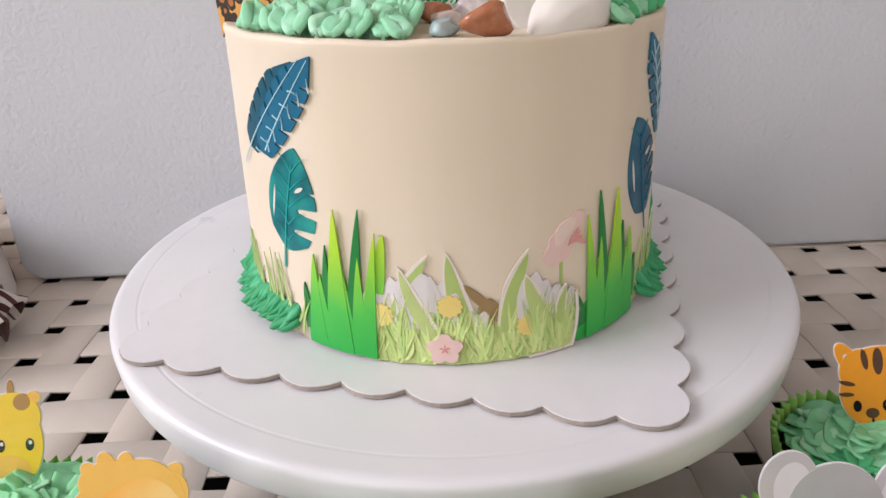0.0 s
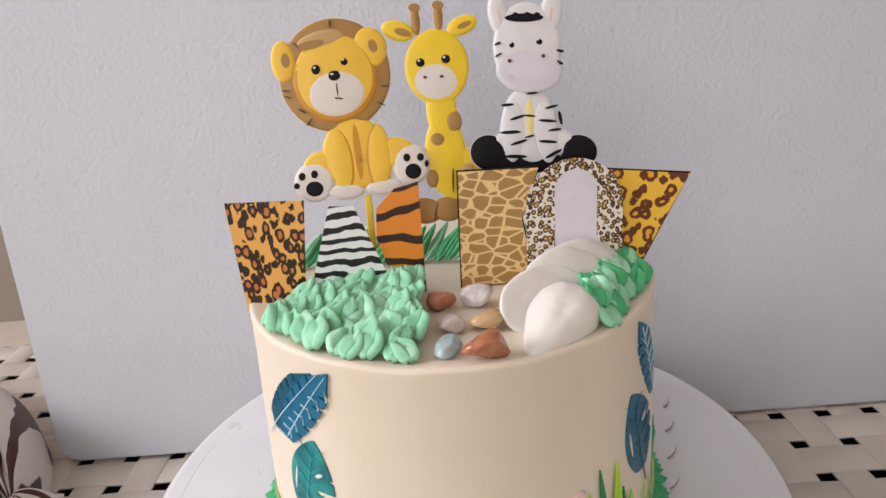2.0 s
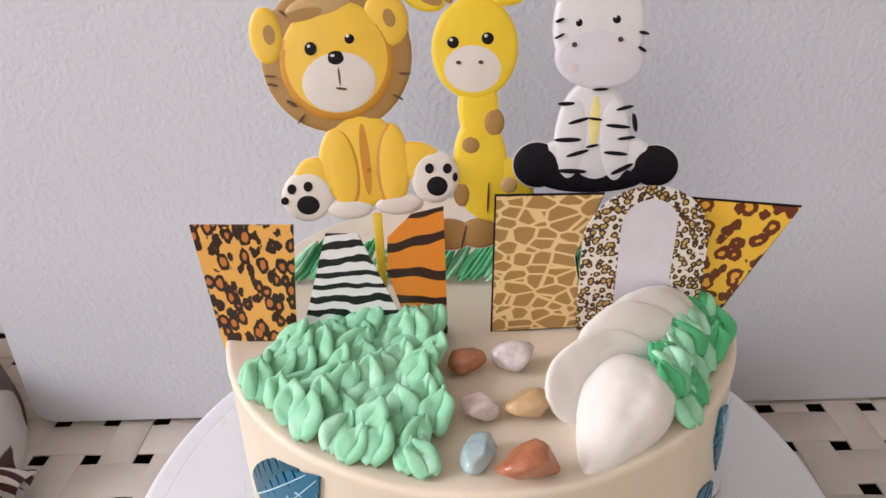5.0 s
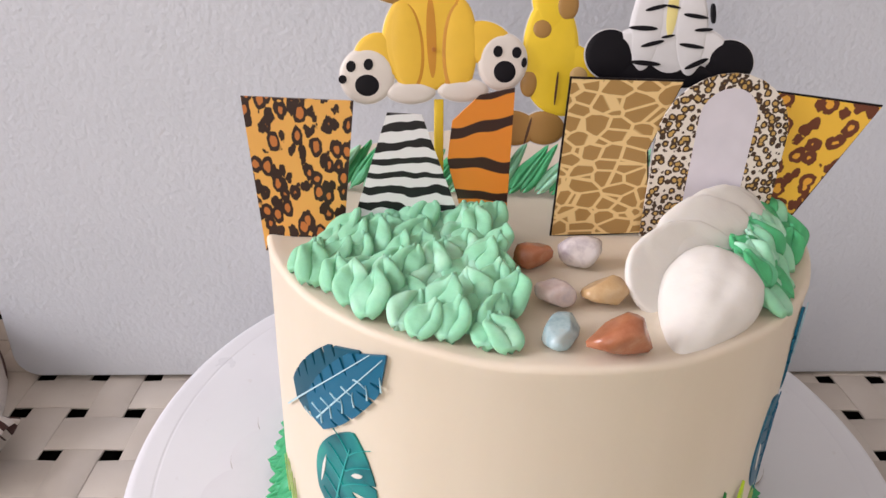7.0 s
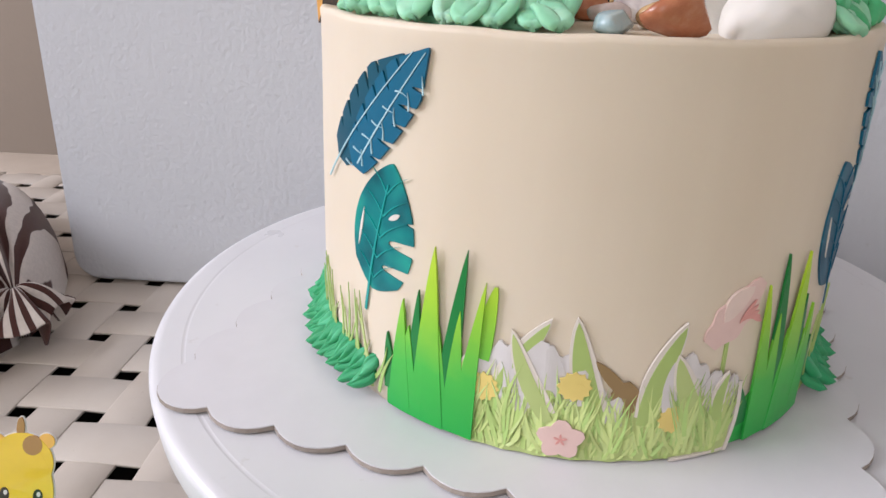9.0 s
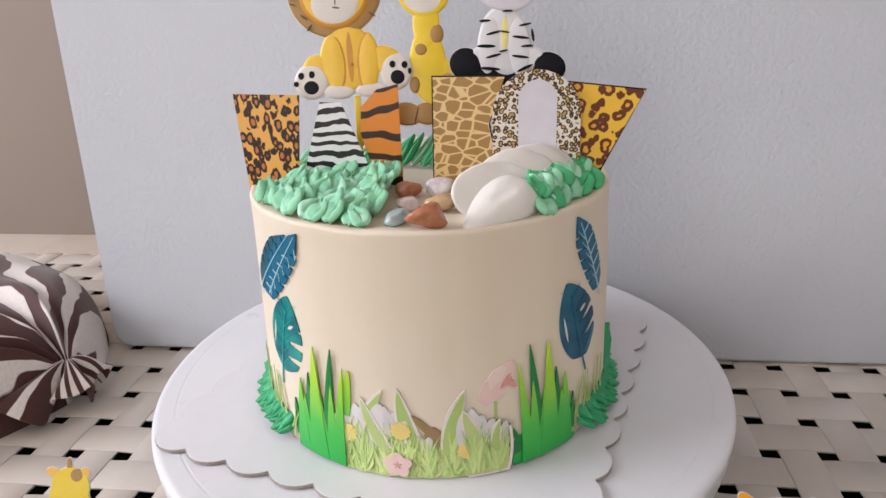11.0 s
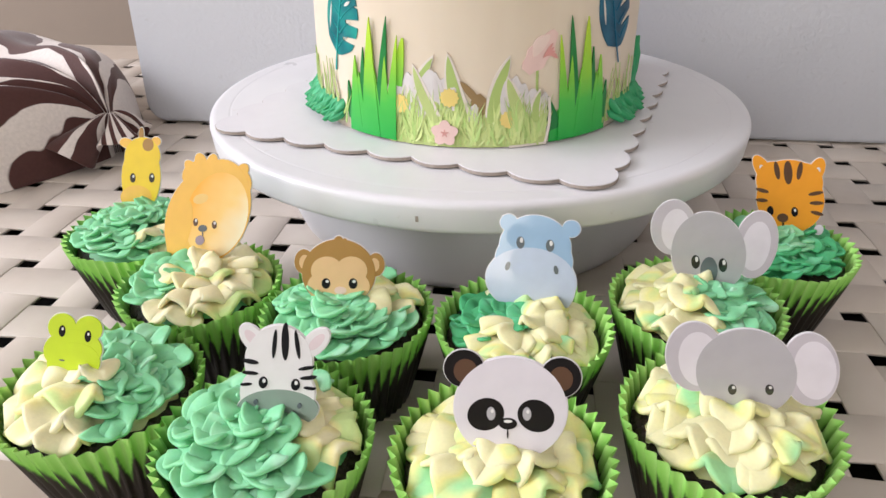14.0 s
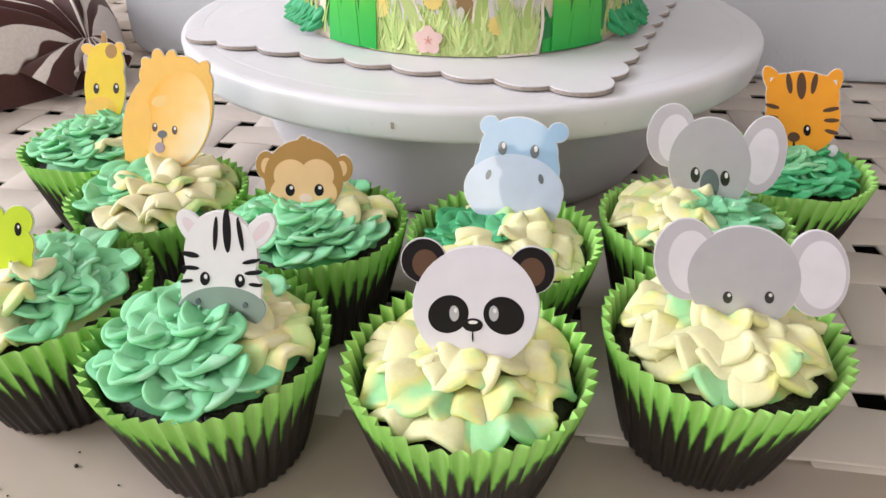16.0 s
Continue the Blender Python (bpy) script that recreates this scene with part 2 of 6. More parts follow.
def pattern(name, ground, blotch, scale, kind, low, high, stretch=(1, 1, 1), third=None):
    """Printed animal pelt: leopard spots, giraffe patches or stripes."""
    n = Nodes("pelt_" + name)
    if kind == "stripes":
        wave = n.node("ShaderNodeTexWave", Scale=scale, Distortion=5.0, Detail=2.0)
        wave.inputs["Detail Scale"].default_value = 1.4
        wave.bands_direction = "Z"
        n.link(n.vector("Object", stretch), wave.inputs["Vector"])
        fac = wave.outputs["Fac"]
    elif kind == "patches":
        v = n.node("ShaderNodeTexVoronoi", Scale=scale)
        v.feature = "DISTANCE_TO_EDGE"
        n.link(n.vector("Object", stretch), v.inputs["Vector"])
        fac = v.outputs["Distance"]
    else:
        warp = n.node("ShaderNodeTexNoise", Scale=scale * 1.6, Detail=2.0)
        n.link(n.vector("Object", stretch), warp.inputs["Vector"])
        v = n.node("ShaderNodeTexVoronoi", Scale=scale, Randomness=0.8)
        n.link(n.vector("Object", stretch), v.inputs["Vector"])
        fac = n.math("ADD", v.outputs["Distance"], n.math("MULTIPLY", n.math("SUBTRACT", warp.outputs["Fac"], 0.5), 0.55))
    if third:
        col = n.ramp(fac, (0.0, third), (low * 0.5, third), (low * 0.5 + 0.03, blotch), (low, blotch), (high, ground))
    else:
        col = n.ramp(fac, (low, blotch), (high, ground))
    n.bump(n.noise(800.0, 2), 0.05, 0.0002)
    return n.done(col, 0.36, 0.4, 0.0, 0.0, 0.25)


P_LEOPARD = pattern("leopard", (0.82, 0.42, 0.10), (0.030, 0.012, 0.008), 300.0, "spots", 0.57, 0.60, (1.15, 1, 0.7), third=(0.55, 0.18, 0.04))
P_ZEBRA = pattern("zebra", (0.80, 0.79, 0.80), (0.012, 0.011, 0.013), 70.0, "stripes", 0.40, 0.46, (0.8, 1, 1))
P_TIGER = pattern("tiger", (0.74, 0.24, 0.025), (0.035, 0.012, 0.008), 30.0, "stripes", 0.20, 0.26, (0.9, 1, 1))
P_GIRAFFE = pattern("giraffe", (0.38, 0.22, 0.07), (0.78, 0.56, 0.26), 230.0, "patches", 0.07, 0.10, (0.75, 1, 1.15))
P_SNOW = pattern("snow_leopard", (0.74, 0.68, 0.60), (0.05, 0.025, 0.012), 520.0, "spots", 0.52, 0.56, third=(0.52, 0.33, 0.10))
P_JAGUAR = pattern("jaguar", (0.84, 0.50, 0.05), (0.14, 0.035, 0.012), 230.0, "spots", 0.55, 0.58, third=(0.78, 0.38, 0.04))


def liner_paper():
    """Green paper, greaseproof: the dark sponge shows through below the rim."""
    n = Nodes("green_cupcake_paper")
    sep = n.node("ShaderNodeSeparateXYZ")
    n.link(n.coord.outputs["Object"], sep.inputs[0])
    edge = n.math("ADD", n.math("MULTIPLY", sep.outputs["Z"], 1000.0), n.math("MULTIPLY", n.noise(170.0, 3), 9.0))
    flute = n.node("ShaderNodeAttribute")
    flute.attribute_name = "flute"
    edge = n.math("SUBTRACT", edge, n.math("MULTIPLY", flute.outputs["Fac"], 14.0))
    fac = n.math("DIVIDE", edge, 40.0)
    col = n.ramp(fac, (0.0, (0.012, 0.009, 0.008)), (0.51, (0.022, 0.018, 0.013)), (0.565, (0.10, 0.28, 0.04)), (0.62, (0.26, 0.62, 0.10)), (1.0, (0.48, 0.82, 0.25)))
    n.bump(n.noise(600.0, 3), 0.1, 0.0003)
    return n.done(col, 0.34, 0.35)


M_LINER = liner_paper()
M_SPONGE = plain("dark_chocolate_sponge", (0.022, 0.012, 0.008), 0.55, 0.4, 300, 0.9, 420, 0.002, 0.5)


# ---------------------------------------------------------------- mesh tools
def mesh_of(name, bm, mats, smooth=True):
    me = bpy.data.meshes.new(name)
    bm.normal_update()
    bm.to_mesh(me)
    bm.free()
    for m in mats if isinstance(mats, (list, tuple)) else [mats]:
        me.materials.append(m)
    if smooth:
        me.polygons.foreach_set("use_smooth", [True] * len(me.polygons))
    return me


def thing(name, label, category, m=None, group="", kind="", bm=None, mats=None, smooth=True):
    ob = new(name, mesh_of(name, bm, mats, smooth) if bm is not None else None)
    if m is not None:
        ob.matrix_basis = m
    return tagged(ob, label, category, group, kind)


def part(name, bm, mats, parent, label="", smooth=True, m=None):
    ob = new(name, bm if isinstance(bm, bpy.types.Mesh) else mesh_of(name, bm, mats, smooth))
    ob.parent = parent
    if m is not None:
        ob.matrix_basis = m
    return tagged(ob, label)


def box(bm, x0, x1, y0, y1, z0, z1, bevel=0.0, seg=2):
    geo = bmesh.ops.create_cube(bm, size=1)["verts"]
    bmesh.ops.scale(bm, vec=(x1 - x0, y1 - y0, z1 - z0), verts=geo)
    bmesh.ops.translate(bm, vec=((x0 + x1) / 2, (y0 + y1) / 2, (z0 + z1) / 2), verts=geo)
    if bevel:
        edges = list({e for v in geo for e in v.link_edges})
        bmesh.ops.bevel(bm, geom=edges, offset=bevel, segments=seg, affect="EDGES", profile=0.6)
    return bm


def lathe(bm, profile, n=96, cap=True):
    """Turn (radius, height) pairs round the z axis."""
    rings = []
    for r, z in profile:
        rings.append([bm.verts.new((r * math.cos(k * math.tau / n), r * math.sin(k * math.tau / n), z)) for k in range(n)])
    for a, b in zip(rings, rings[1:]):
        for k in range(n):
            bm.faces.new((a[k], a[(k + 1) % n], b[(k + 1) % n], b[k]))
    if cap:
        bm.faces.new(rings[0][::-1])
        bm.faces.new(rings[-1])
    return bm


def plate(bm, outline, z0, z1, mat_top=0, mat_side=0):
    """A flat plate from an outline in x and y."""
    lo = [bm.verts.new((x, y, z0)) for x, y in outline]
    hi = [bm.verts.new((x, y, z1)) for x, y in outline]
    f = bm.faces.new(hi)
    f.material_index = mat_top
    bm.faces.new(lo[::-1]).material_index = mat_side
    for k in range(len(lo)):
        q = bm.faces.new((lo[k - 1], lo[k], hi[k], hi[k - 1]))
        q.material_index = mat_side


def ellipsoid(bm, c, r, turn=(0, 0, 0), seg=24, mat=0):
    m = Matrix.LocRotScale(c, Euler([radians(a) for a in turn]), r)
    got = bmesh.ops.create_uvsphere(bm, u_segments=seg, v_segments=seg // 2, radius=1, matrix=m)
    for f in {f for v in got["verts"] for f in v.link_faces}:
        f.material_index = mat


def sheet(bm, mid, thick):
    """A solid skin of buttercream round a middle surface (rows, columns, xyz), with a rounded lip along its last row."""
    du, dv = np.gradient(mid, axis=0), np.gradient(mid, axis=1)
    nrm = np.cross(du, dv)
    nrm /= np.linalg.norm(nrm, axis=2, keepdims=True) + 1e-12
    if nrm[..., 2].mean() < 0:
        nrm = -nrm
    out = du[-1] / (np.linalg.norm(du[-1], axis=1, keepdims=True) + 1e-12)
    half = thick[..., None] / 2
    rows = list(mid + nrm * half)
    for up, along in ((0.8, 0.6), (0.35, 0.93), (-0.35, 0.93), (-0.8, 0.6)):
        rows.append(mid[-1] + out * half[-1] * along + nrm[-1] * half[-1] * up)
    rows += list(mid - nrm * half)[::-1]
    verts = [[bm.verts.new(p) for p in row] for row in rows]
    for r0, r1 in zip(verts, verts[1:] + verts[:1]):
        for j in range(len(r0) - 1):
            bm.faces.new((r0[j], r0[j + 1], r1[j + 1], r1[j]))
    bm.faces.new([r[0] for r in verts])
    bm.faces.new([r[-1] for r in verts][::-1])
    bmesh.ops.recalc_face_normals(bm, faces=bm.faces)
    return bm


# ---------------------------------------------------------------- room
def build_room():
    r, t = ROOM, 0.1
    bm = box(bmesh.new(), r["x0"] - t, r["x1"] + t, r["y0"] - t, r["y1"] + t, r["z0"] - t, r["z0"])
    thing("floor", "brown smooth floor of the room", "floor", kind="structure", bm=bm, mats=M_FLOOR, smooth=False)
    bm = box(bmesh.new(), r["x0"] - t, r["x1"] + t, r["y0"] - t, r["y1"] + t, r["z1"], r["z1"] + t)
    thing("ceiling", "plain white painted ceiling", "ceiling", kind="structure", bm=bm, mats=M_CEIL, smooth=False)
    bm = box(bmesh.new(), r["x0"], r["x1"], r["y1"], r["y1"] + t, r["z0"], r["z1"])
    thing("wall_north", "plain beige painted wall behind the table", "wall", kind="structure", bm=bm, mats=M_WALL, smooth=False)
    # gap cut for the added fill lamp
    s = FILL_GAP
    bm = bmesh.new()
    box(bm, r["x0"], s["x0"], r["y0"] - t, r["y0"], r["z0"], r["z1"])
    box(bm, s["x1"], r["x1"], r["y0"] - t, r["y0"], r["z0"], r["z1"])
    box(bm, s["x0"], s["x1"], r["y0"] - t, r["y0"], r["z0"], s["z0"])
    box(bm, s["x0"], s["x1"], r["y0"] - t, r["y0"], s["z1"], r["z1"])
    thing("wall_south", "plain cream painted wall out of view with an opening for lamp light", "wall", kind="structure", bm=bm, mats=M_WALLW, smooth=False)
    bm = box(bmesh.new(), r["x1"], r["x1"] + t, r["y0"] - t, r["y1"] + t, r["z0"], r["z1"])
    thing("wall_east", "plain cream painted wall", "wall", kind="structure", bm=bm, mats=M_WALLW, smooth=False)
    w = WIN
    bm = bmesh.new()
    box(bm, r["x0"] - t, r["x0"], r["y0"] - t, w["y0"], r["z0"], r["z1"])
    box(bm, r["x0"] - t, r["x0"], w["y1"], r["y1"] + t, r["z0"], r["z1"])
    box(bm, r["x0"] - t, r["x0"], w["y0"], w["y1"], r["z0"], w["z0"])
    box(bm, r["x0"] - t, r["x0"], w["y0"], w["y1"], w["z1"], r["z1"])
    thing("wall_west", "plain cream painted wall out of view with an opening for lamp light", "wall", kind="structure", bm=bm, mats=M_WALLW, smooth=False)


build_room()

# ---------------------------------------------------------------- table
TABLE = pose(0.2335, 0.1225, 0, 0, 0, 4.2)
PX, PY = 0.0309, 0.0312
NX0, NX1, NY0, NY1 = -28, 6, -10, 6          # weave cells to each side
AMP, THICK, HALF = 0.0004, 0.0018, 0.0119


def strip_mesh(name, count, pitch, half, phase):
    """One plastic strip, rising over and dipping under its neighbours."""
    bm = bmesh.new()
    rows = []
    per = 6
    for k in range(count * per + 1):
        s = k / per
        z = AMP * math.cos(math.pi * (s - 0.5 + phase)) - AMP - 0.0002
        x = s * pitch
        ring = []
        for y, dz in ((-half, -0.0004), (-half * 0.95, 0.0), (half * 0.95, 0.0), (half, -0.0004), (half * 0.95, -THICK), (-half * 0.95, -THICK)):
            ring.append(bm.verts.new((x, y, z + dz)))
        rows.append(ring)
    for a, b in zip(rows, rows[1:]):
        for j in range(6):
            bm.faces.new((a[j], b[j], b[(j + 1) % 6], a[(j + 1) % 6]))
    bm.faces.new(rows[0])
    bm.faces.new(rows[-1][::-1])
    return mesh_of(name, bm, M_WEAVE)


def build_table():
    table = thing("woven_table", "beige plastic table with a basket-weave top and small holes", "table", TABLE)
    x0, x1 = NX0 * PX, (NX1 + 1) * PX
    y0, y1 = NY0 * PY, (NY1 + 1) * PY
    bm = box(bmesh.new(), x0 - 0.06, x1 + 0.06, y0 - 0.14, y0 + 0.006, -0.026, -0.0006, 0.005)
    part("front_rail", bm, M_RAIL_SHADED, table)
    bm = box(bmesh.new(), x0 - 0.06, x1 + 0.06, y1 - 0.006, y1 + 0.06, -0.026, -0.0006, 0.005)
    part("back_rail", bm, M_RAIL_SHADED, table)
    bm = box(bmesh.new(), x0 - 0.06, x0 + 0.006, y0 + 0.0065, y1 - 0.0065, -0.026, -0.0006, 0.005)
    part("side_rail", bm, M_RAIL_SHADED, table)
    bm = box(bmesh.new(), x1 - 0.006, x1 + 0.06, y0 + 0.0065, y1 - 0.0065, -0.026, -0.0006, 0.005)
    part("side_rail", bm, M_RAIL_SHADED, table)
    # unseen sheet, added so that the holes read as dark shade
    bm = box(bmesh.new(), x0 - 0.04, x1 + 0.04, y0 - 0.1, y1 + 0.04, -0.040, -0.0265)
    part("underside", bm, M_HOLE_SHADE, table, "black sheet added to darken the weave holes", False)
    for x in (x0 - 0.02, x1 - 0.02):
        for y in (y0 - 0.1, y1 - 0.02):
            bm = box(bmesh.new(), x - 0.02, x + 0.02, y - 0.02, y + 0.02, -0.74, -0.0405, 0.006)
            part("leg", bm, M_WEAVE, table)
    nx, ny = NX1 - NX0 + 1, NY1 - NY0 + 1
    along = [strip_mesh("strip_along", nx, PX, HALF, ph) for ph in (0, 1)]
    cross = [strip_mesh("strip_cross", ny, PY, HALF * 0.88, ph) for ph in (1, 0)]
    for j in range(ny):
        part("strip", along[j % 2], None, table, m=pose(x0, y0 + (j + 0.5) * PY, 0))
    for i in range(nx):
        part("strip", cross[i % 2], None, table, m=pose(x0 + (i + 0.5) * PX, y0, 0, 0, 0, 90))


build_table()

# ---------------------------------------------------------------- board behind the cake
def build_board():
    m = pose(-0.277, 0.1125, 0.0, -3.5, 0, 5.0)
    w, hgt, rad, thick = 0.78, 0.50, 0.014, 0.022
    pts = []
    for cx, cz, a0 in ((w - rad, rad, -90), (w - rad, hgt - rad, 0), (rad, hgt - rad, 90), (rad, rad, 180)):
        for k in range(7):
            a = radians(a0 + 15 * k)
            pts.append((cx + rad * math.cos(a), cz + rad * math.sin(a)))
    bm = bmesh.new()
    plate(bm, pts, 0.0, thick)
    bmesh.ops.rotate(bm, cent=(0, 0, 0), matrix=Matrix.Rotation(math.pi / 2, 3, "X"), verts=bm.verts)
    bmesh.ops.translate(bm, vec=(0, thick, 0.0012), verts=bm.verts)
    rim = [e for e in bm.edges if len({round(v.co.y, 4) for v in e.verts}) == 1]
    bmesh.ops.bevel(bm, geom=rim, offset=0.002, segments=2, affect="EDGES")
    thing("white_board", "white textured foam board with rounded corners standing on the table", "board", m, bm=bm, mats=M_BOARD, smooth=False)


build_board()


# ---------------------------------------------------------------- cushion, plush toy
def build_cushion():
    """A bolster cushion: its cloth is gathered to a knot at one end and flares into a frill beyond."""
    cushion = thing("fabric_cushion", "brown and white zebra-print bolster cushion with a gathered end", "cushion", pose(-0.259, 0.046, 0.0))
    n, w, knot = 60, 110, 0.024
    bm = bmesh.new()
    rows = []
    for i in range(n + 1):
        f = i / n
        rho = 0.004 + 0.50 * f ** 1.3
        row = []
        for j in range(w + 1):
            u = j / w * 2 - 1
            phi = radians(180) + radians(84 if u > 0 else 88) * u * (1 - (0.45 if u > 0 else 0.95 * f ** 0.5) * f ** 0.5)
            body = max(0.0, 1 - abs(u) ** 5) ** 0.5 * max(0.0, 1 - f ** 6) ** 0.5
            rise = 1 - math.exp(-rho / 0.024)
            z = body * (knot * math.exp(-rho / 0.03) + 0.060 * rise)
            z += body * (0.007 * math.cos(15 * u + 0.6) + 0.004 * math.cos(27 * u)) * math.exp(-rho / 0.10) * min(1, rho / 0.02)
            z += body * 0.010 * noise.noise(Vector((rho * 14, u * 2.2, 1.0)))
            row.append(bm.verts.new((rho * math.cos(phi), rho * math.sin(phi), z)))
        rows.append(row)
    for p, q in zip(rows, rows[1:]):
        for j in range(w):
            bm.faces.new((p[j], p[j + 1], q[j + 1], q[j]))
    ret = bmesh.ops.extrude_edge_only(bm, edges=[e for e in bm.edges if e.is_boundary])
    for v in [g for g in ret["geom"] if isinstance(g, bmesh.types.BMVert)]:
        v.co.z = 0.0
    bmesh.ops.holes_fill(bm, edges=[e for e in bm.edges if e.is_boundary], sides=0)
    bmesh.ops.recalc_face_normals(bm, faces=bm.faces)
    part("body", bm, M_ZEBRACLOTH, cushion)
    s, t = np.linspace(0, 1, 16)[:, None], np.linspace(-1, 1, 120)[None, :]
    phi = radians(-42) + radians(112) * t + 0.22 * np.sin(11 * t + 1) * s
    reach = 0.018 + 0.034 * np.maximum(0, -t) + 0.005 * np.sin(9 * t + 1)
    fold = np.sin(9 * t + 0.5 + 1.5 * s) + 0.5 * np.sin(17 * t + 2 + 4 * s)
    z = knot + 0.006 - (knot - 0.007) * s ** 1.4 + 0.0085 * fold * s ** 0.8 * (1 - 0.25 * s)
    rho = reach * s + 0.002
    mid = np.stack([rho * np.cos(phi), rho * np.sin(phi), np.maximum(z, 0.0022)], axis=2)
    part("frill", sheet(bmesh.new(), mid, 0.0014 + 0 * s * t), M_ZEBRACLOTH, cushion, "crumpled gathered frill")


build_cushion()


def build_plush():
    bm = bmesh.new()
    ellipsoid(bm, (0, 0, 0.0266), (0.0275, 0.0275, 0.0268), seg=32)
    ellipsoid(bm, (0.0300, -0.0330, 0.0175), (0.0240, 0.0300, 0.0178), seg=32)
    ellipsoid(bm, (0.0015, 0.0165, 0.0700), (0.0213, 0.0213, 0.0220), seg=32, mat=1)
    n = Nodes("plush_stripes")
    wave = n.node("ShaderNodeTexWave", Scale=22.0, Distortion=2.0, Detail=1.0)
    wave.bands_direction = "Z"
    n.link(n.coord.outputs["Object"], wave.inputs["Vector"])
    n.bump(n.noise(700.0, 2), 0.5, 0.001)
    stripes = n.done(n.ramp(wave.outputs["Fac"], (0.47, (0.02, 0.018, 0.03)), (0.53, (0.66, 0.65, 0.68))), 0.9, 0.1, 0, 0.4)
    white = plain("plush_white", (0.76, 0.74, 0.76), 0.9, 0.06, 200, 0.5, 600, 0.001, 0.1)
    thing("plush_toy", "white plush toy with a black-striped head on the table", "plush toy", pose(0.266, 0.037, 0), bm=bm, mats=[white, stripes])


build_plush()

# ---------------------------------------------------------------- turntable and cake card
CX, CY = 0.0, 0.004
TOP, BASE = 0.1715, 0.0702


def build_turntable():
    tt = thing("cake_turntable", "round white plastic cake turntable on a wide foot", "turntable", pose(0.0, 0.0135, 0))
    prof = [(0.1300, 0.0535), (0.1365, 0.0536), (0.1375, 0.0540), (0.1382, 0.0548), (0.1386, 0.0560), (0.1393, 0.0645), (0.1391, 0.0659), (0.1385, 0.0668), (0.1374, 0.0674), (0.1360, 0.0676),
            (0.1355, 0.0676), (0.1298, 0.0676), (0.1296, 0.0676), (0.1290, 0.0673), (0.1284, 0.0676), (0.1282, 0.0676), (0.05, 0.0676)]
    part("plate", lathe(bmesh.new(), [(r * 1.014, z) for r, z in prof], 160), M_PLASTIC, tt)
    foot = [(0.0930, 0.0), (0.0965, 0.0015), (0.1010, 0.0080), (0.1055, 0.0200), (0.1085, 0.0340), (0.1095, 0.0460), (0.1096, 0.0534)]
    part("foot", lathe(bmesh.new(), foot, 128), M_PLASTIC, tt)
    bm = bmesh.new()
    box(bm, -0.0006, 0.0006, -0.1411, -0.1404, 0.0588, 0.0612)
    part("moulding_mark", bm, M_CARDEDGE, tt, "thin dark moulding mark", False)


build_turntable()


def scalloped_outline(half, cusp, count, bulge, corner):
    pts = []
    for side in range(4):
        a = Matrix.Rotation(side * math.pi / 2, 2)
        step = 2 * cusp / count
        for k in range(count):
            for s in range(7):
                f = s / 7
                p = Vector((-cusp + (k + f) * step, -half - bulge * math.sin(math.pi * f) ** 0.8))
                pts.append(a @ p)
        c = Vector(((half + cusp) / 2 - 0.001, -(half + cusp) / 2 + 0.001))
        start, end = Vector((cusp, -half)), Vector((half, -cusp))
        a0, a1 = math.atan2(*(start - c).yx), math.atan2(*(end - c).yx)
        r0 = (start - c).length
        for s in range(12):
            f = s / 12
            ang = a0 + (a1 - a0) * f
            pts.append(a @ (c + (r0 + corner * math.sin(math.pi * f) ** 0.7) * Vector((math.cos(ang), math.sin(ang)))))
    return pts


def build_cake_card():
    card = thing("cake_card", "white square cake card with a scalloped edge", "cake board", pose(-0.004, 0.003, 0.0682, 0, 0, -11.0))
    edge = scalloped_outline(0.0925, 0.0745, 7, 0.0048, 0.0005)
    bm = bmesh.new()
    plate(bm, edge, 0.0, 0.0013)
    part("core", bm, M_CARDEDGE, card, "grey-brown pressed board core", False)
    bm = bmesh.new()
    plate(bm, [p * 0.9985 for p in edge], 0.00131, 0.0017)
    part("top_sheet", bm, M_CARDBOARD, card, "glossy white paper face", False)


build_cake_card()


# ---------------------------------------------------------------- piping shapes
def piped_ruffle(rnd, a0, a1, r0, r1, z0, z1, amp=0.0025, lobe=0.0060, thick=0.0025):
    """A ribbon of buttercream from one bearing to another round the cupcake: its thick outer lip meanders in soft folds."""
    span = abs(a1 - a0) * r1
    count = max(12, int(span / 0.0006))
    s, t = np.linspace(0, 1, 10)[:, None], np.linspace(0, 1, count)[None, :]
    ph = [rnd.uniform(0, 6.28) for _ in range(5)]
    phase = math.tau * span / (2 * lobe) * (t + 0.03 * np.sin(9 * t + ph[0])) * 1.0 + ph[1] + 0.6 * s
    end = 1 - np.abs(2 * t - 1) ** 10
    tall = 1 + 0.30 * np.sin(5 * t + ph[2])
    swell = (np.sin(phase) + 0.22 * np.sin(2 * phase + ph[3])) * tall
    phi = a0 + (a1 - a0) * t + 0.0010 / r1 * np.sin(2 * phase + 0.4) * s ** 2 * end
    rad = r0 + (r1 - r0) * s * (1 - 0.10 * np.abs(np.sin(4 * t + ph[4]))) - 0.0016 * swell * s ** 2.2
    rad = np.minimum(rad, 0.0270)
    z = z0 + (z1 - z0) * np.sin(math.pi / 2 * s) + 0.0012 * np.sin(math.pi * s) + amp * swell * s ** 1.9 - 0.0025 * (1 - end)
    z = z + rnd.uniform(-0.10, 0.10) * span * (t - 0.5) + rnd.uniform(-0.0012, 0.0016) * s
    mid = np.stack([rad * np.cos(phi), rad * np.sin(phi), z], axis=2)
    return sheet(bmesh.new(), mid, thick * (1.40 - 0.50 * s) * (0.25 + 0.75 * np.sqrt(end)))


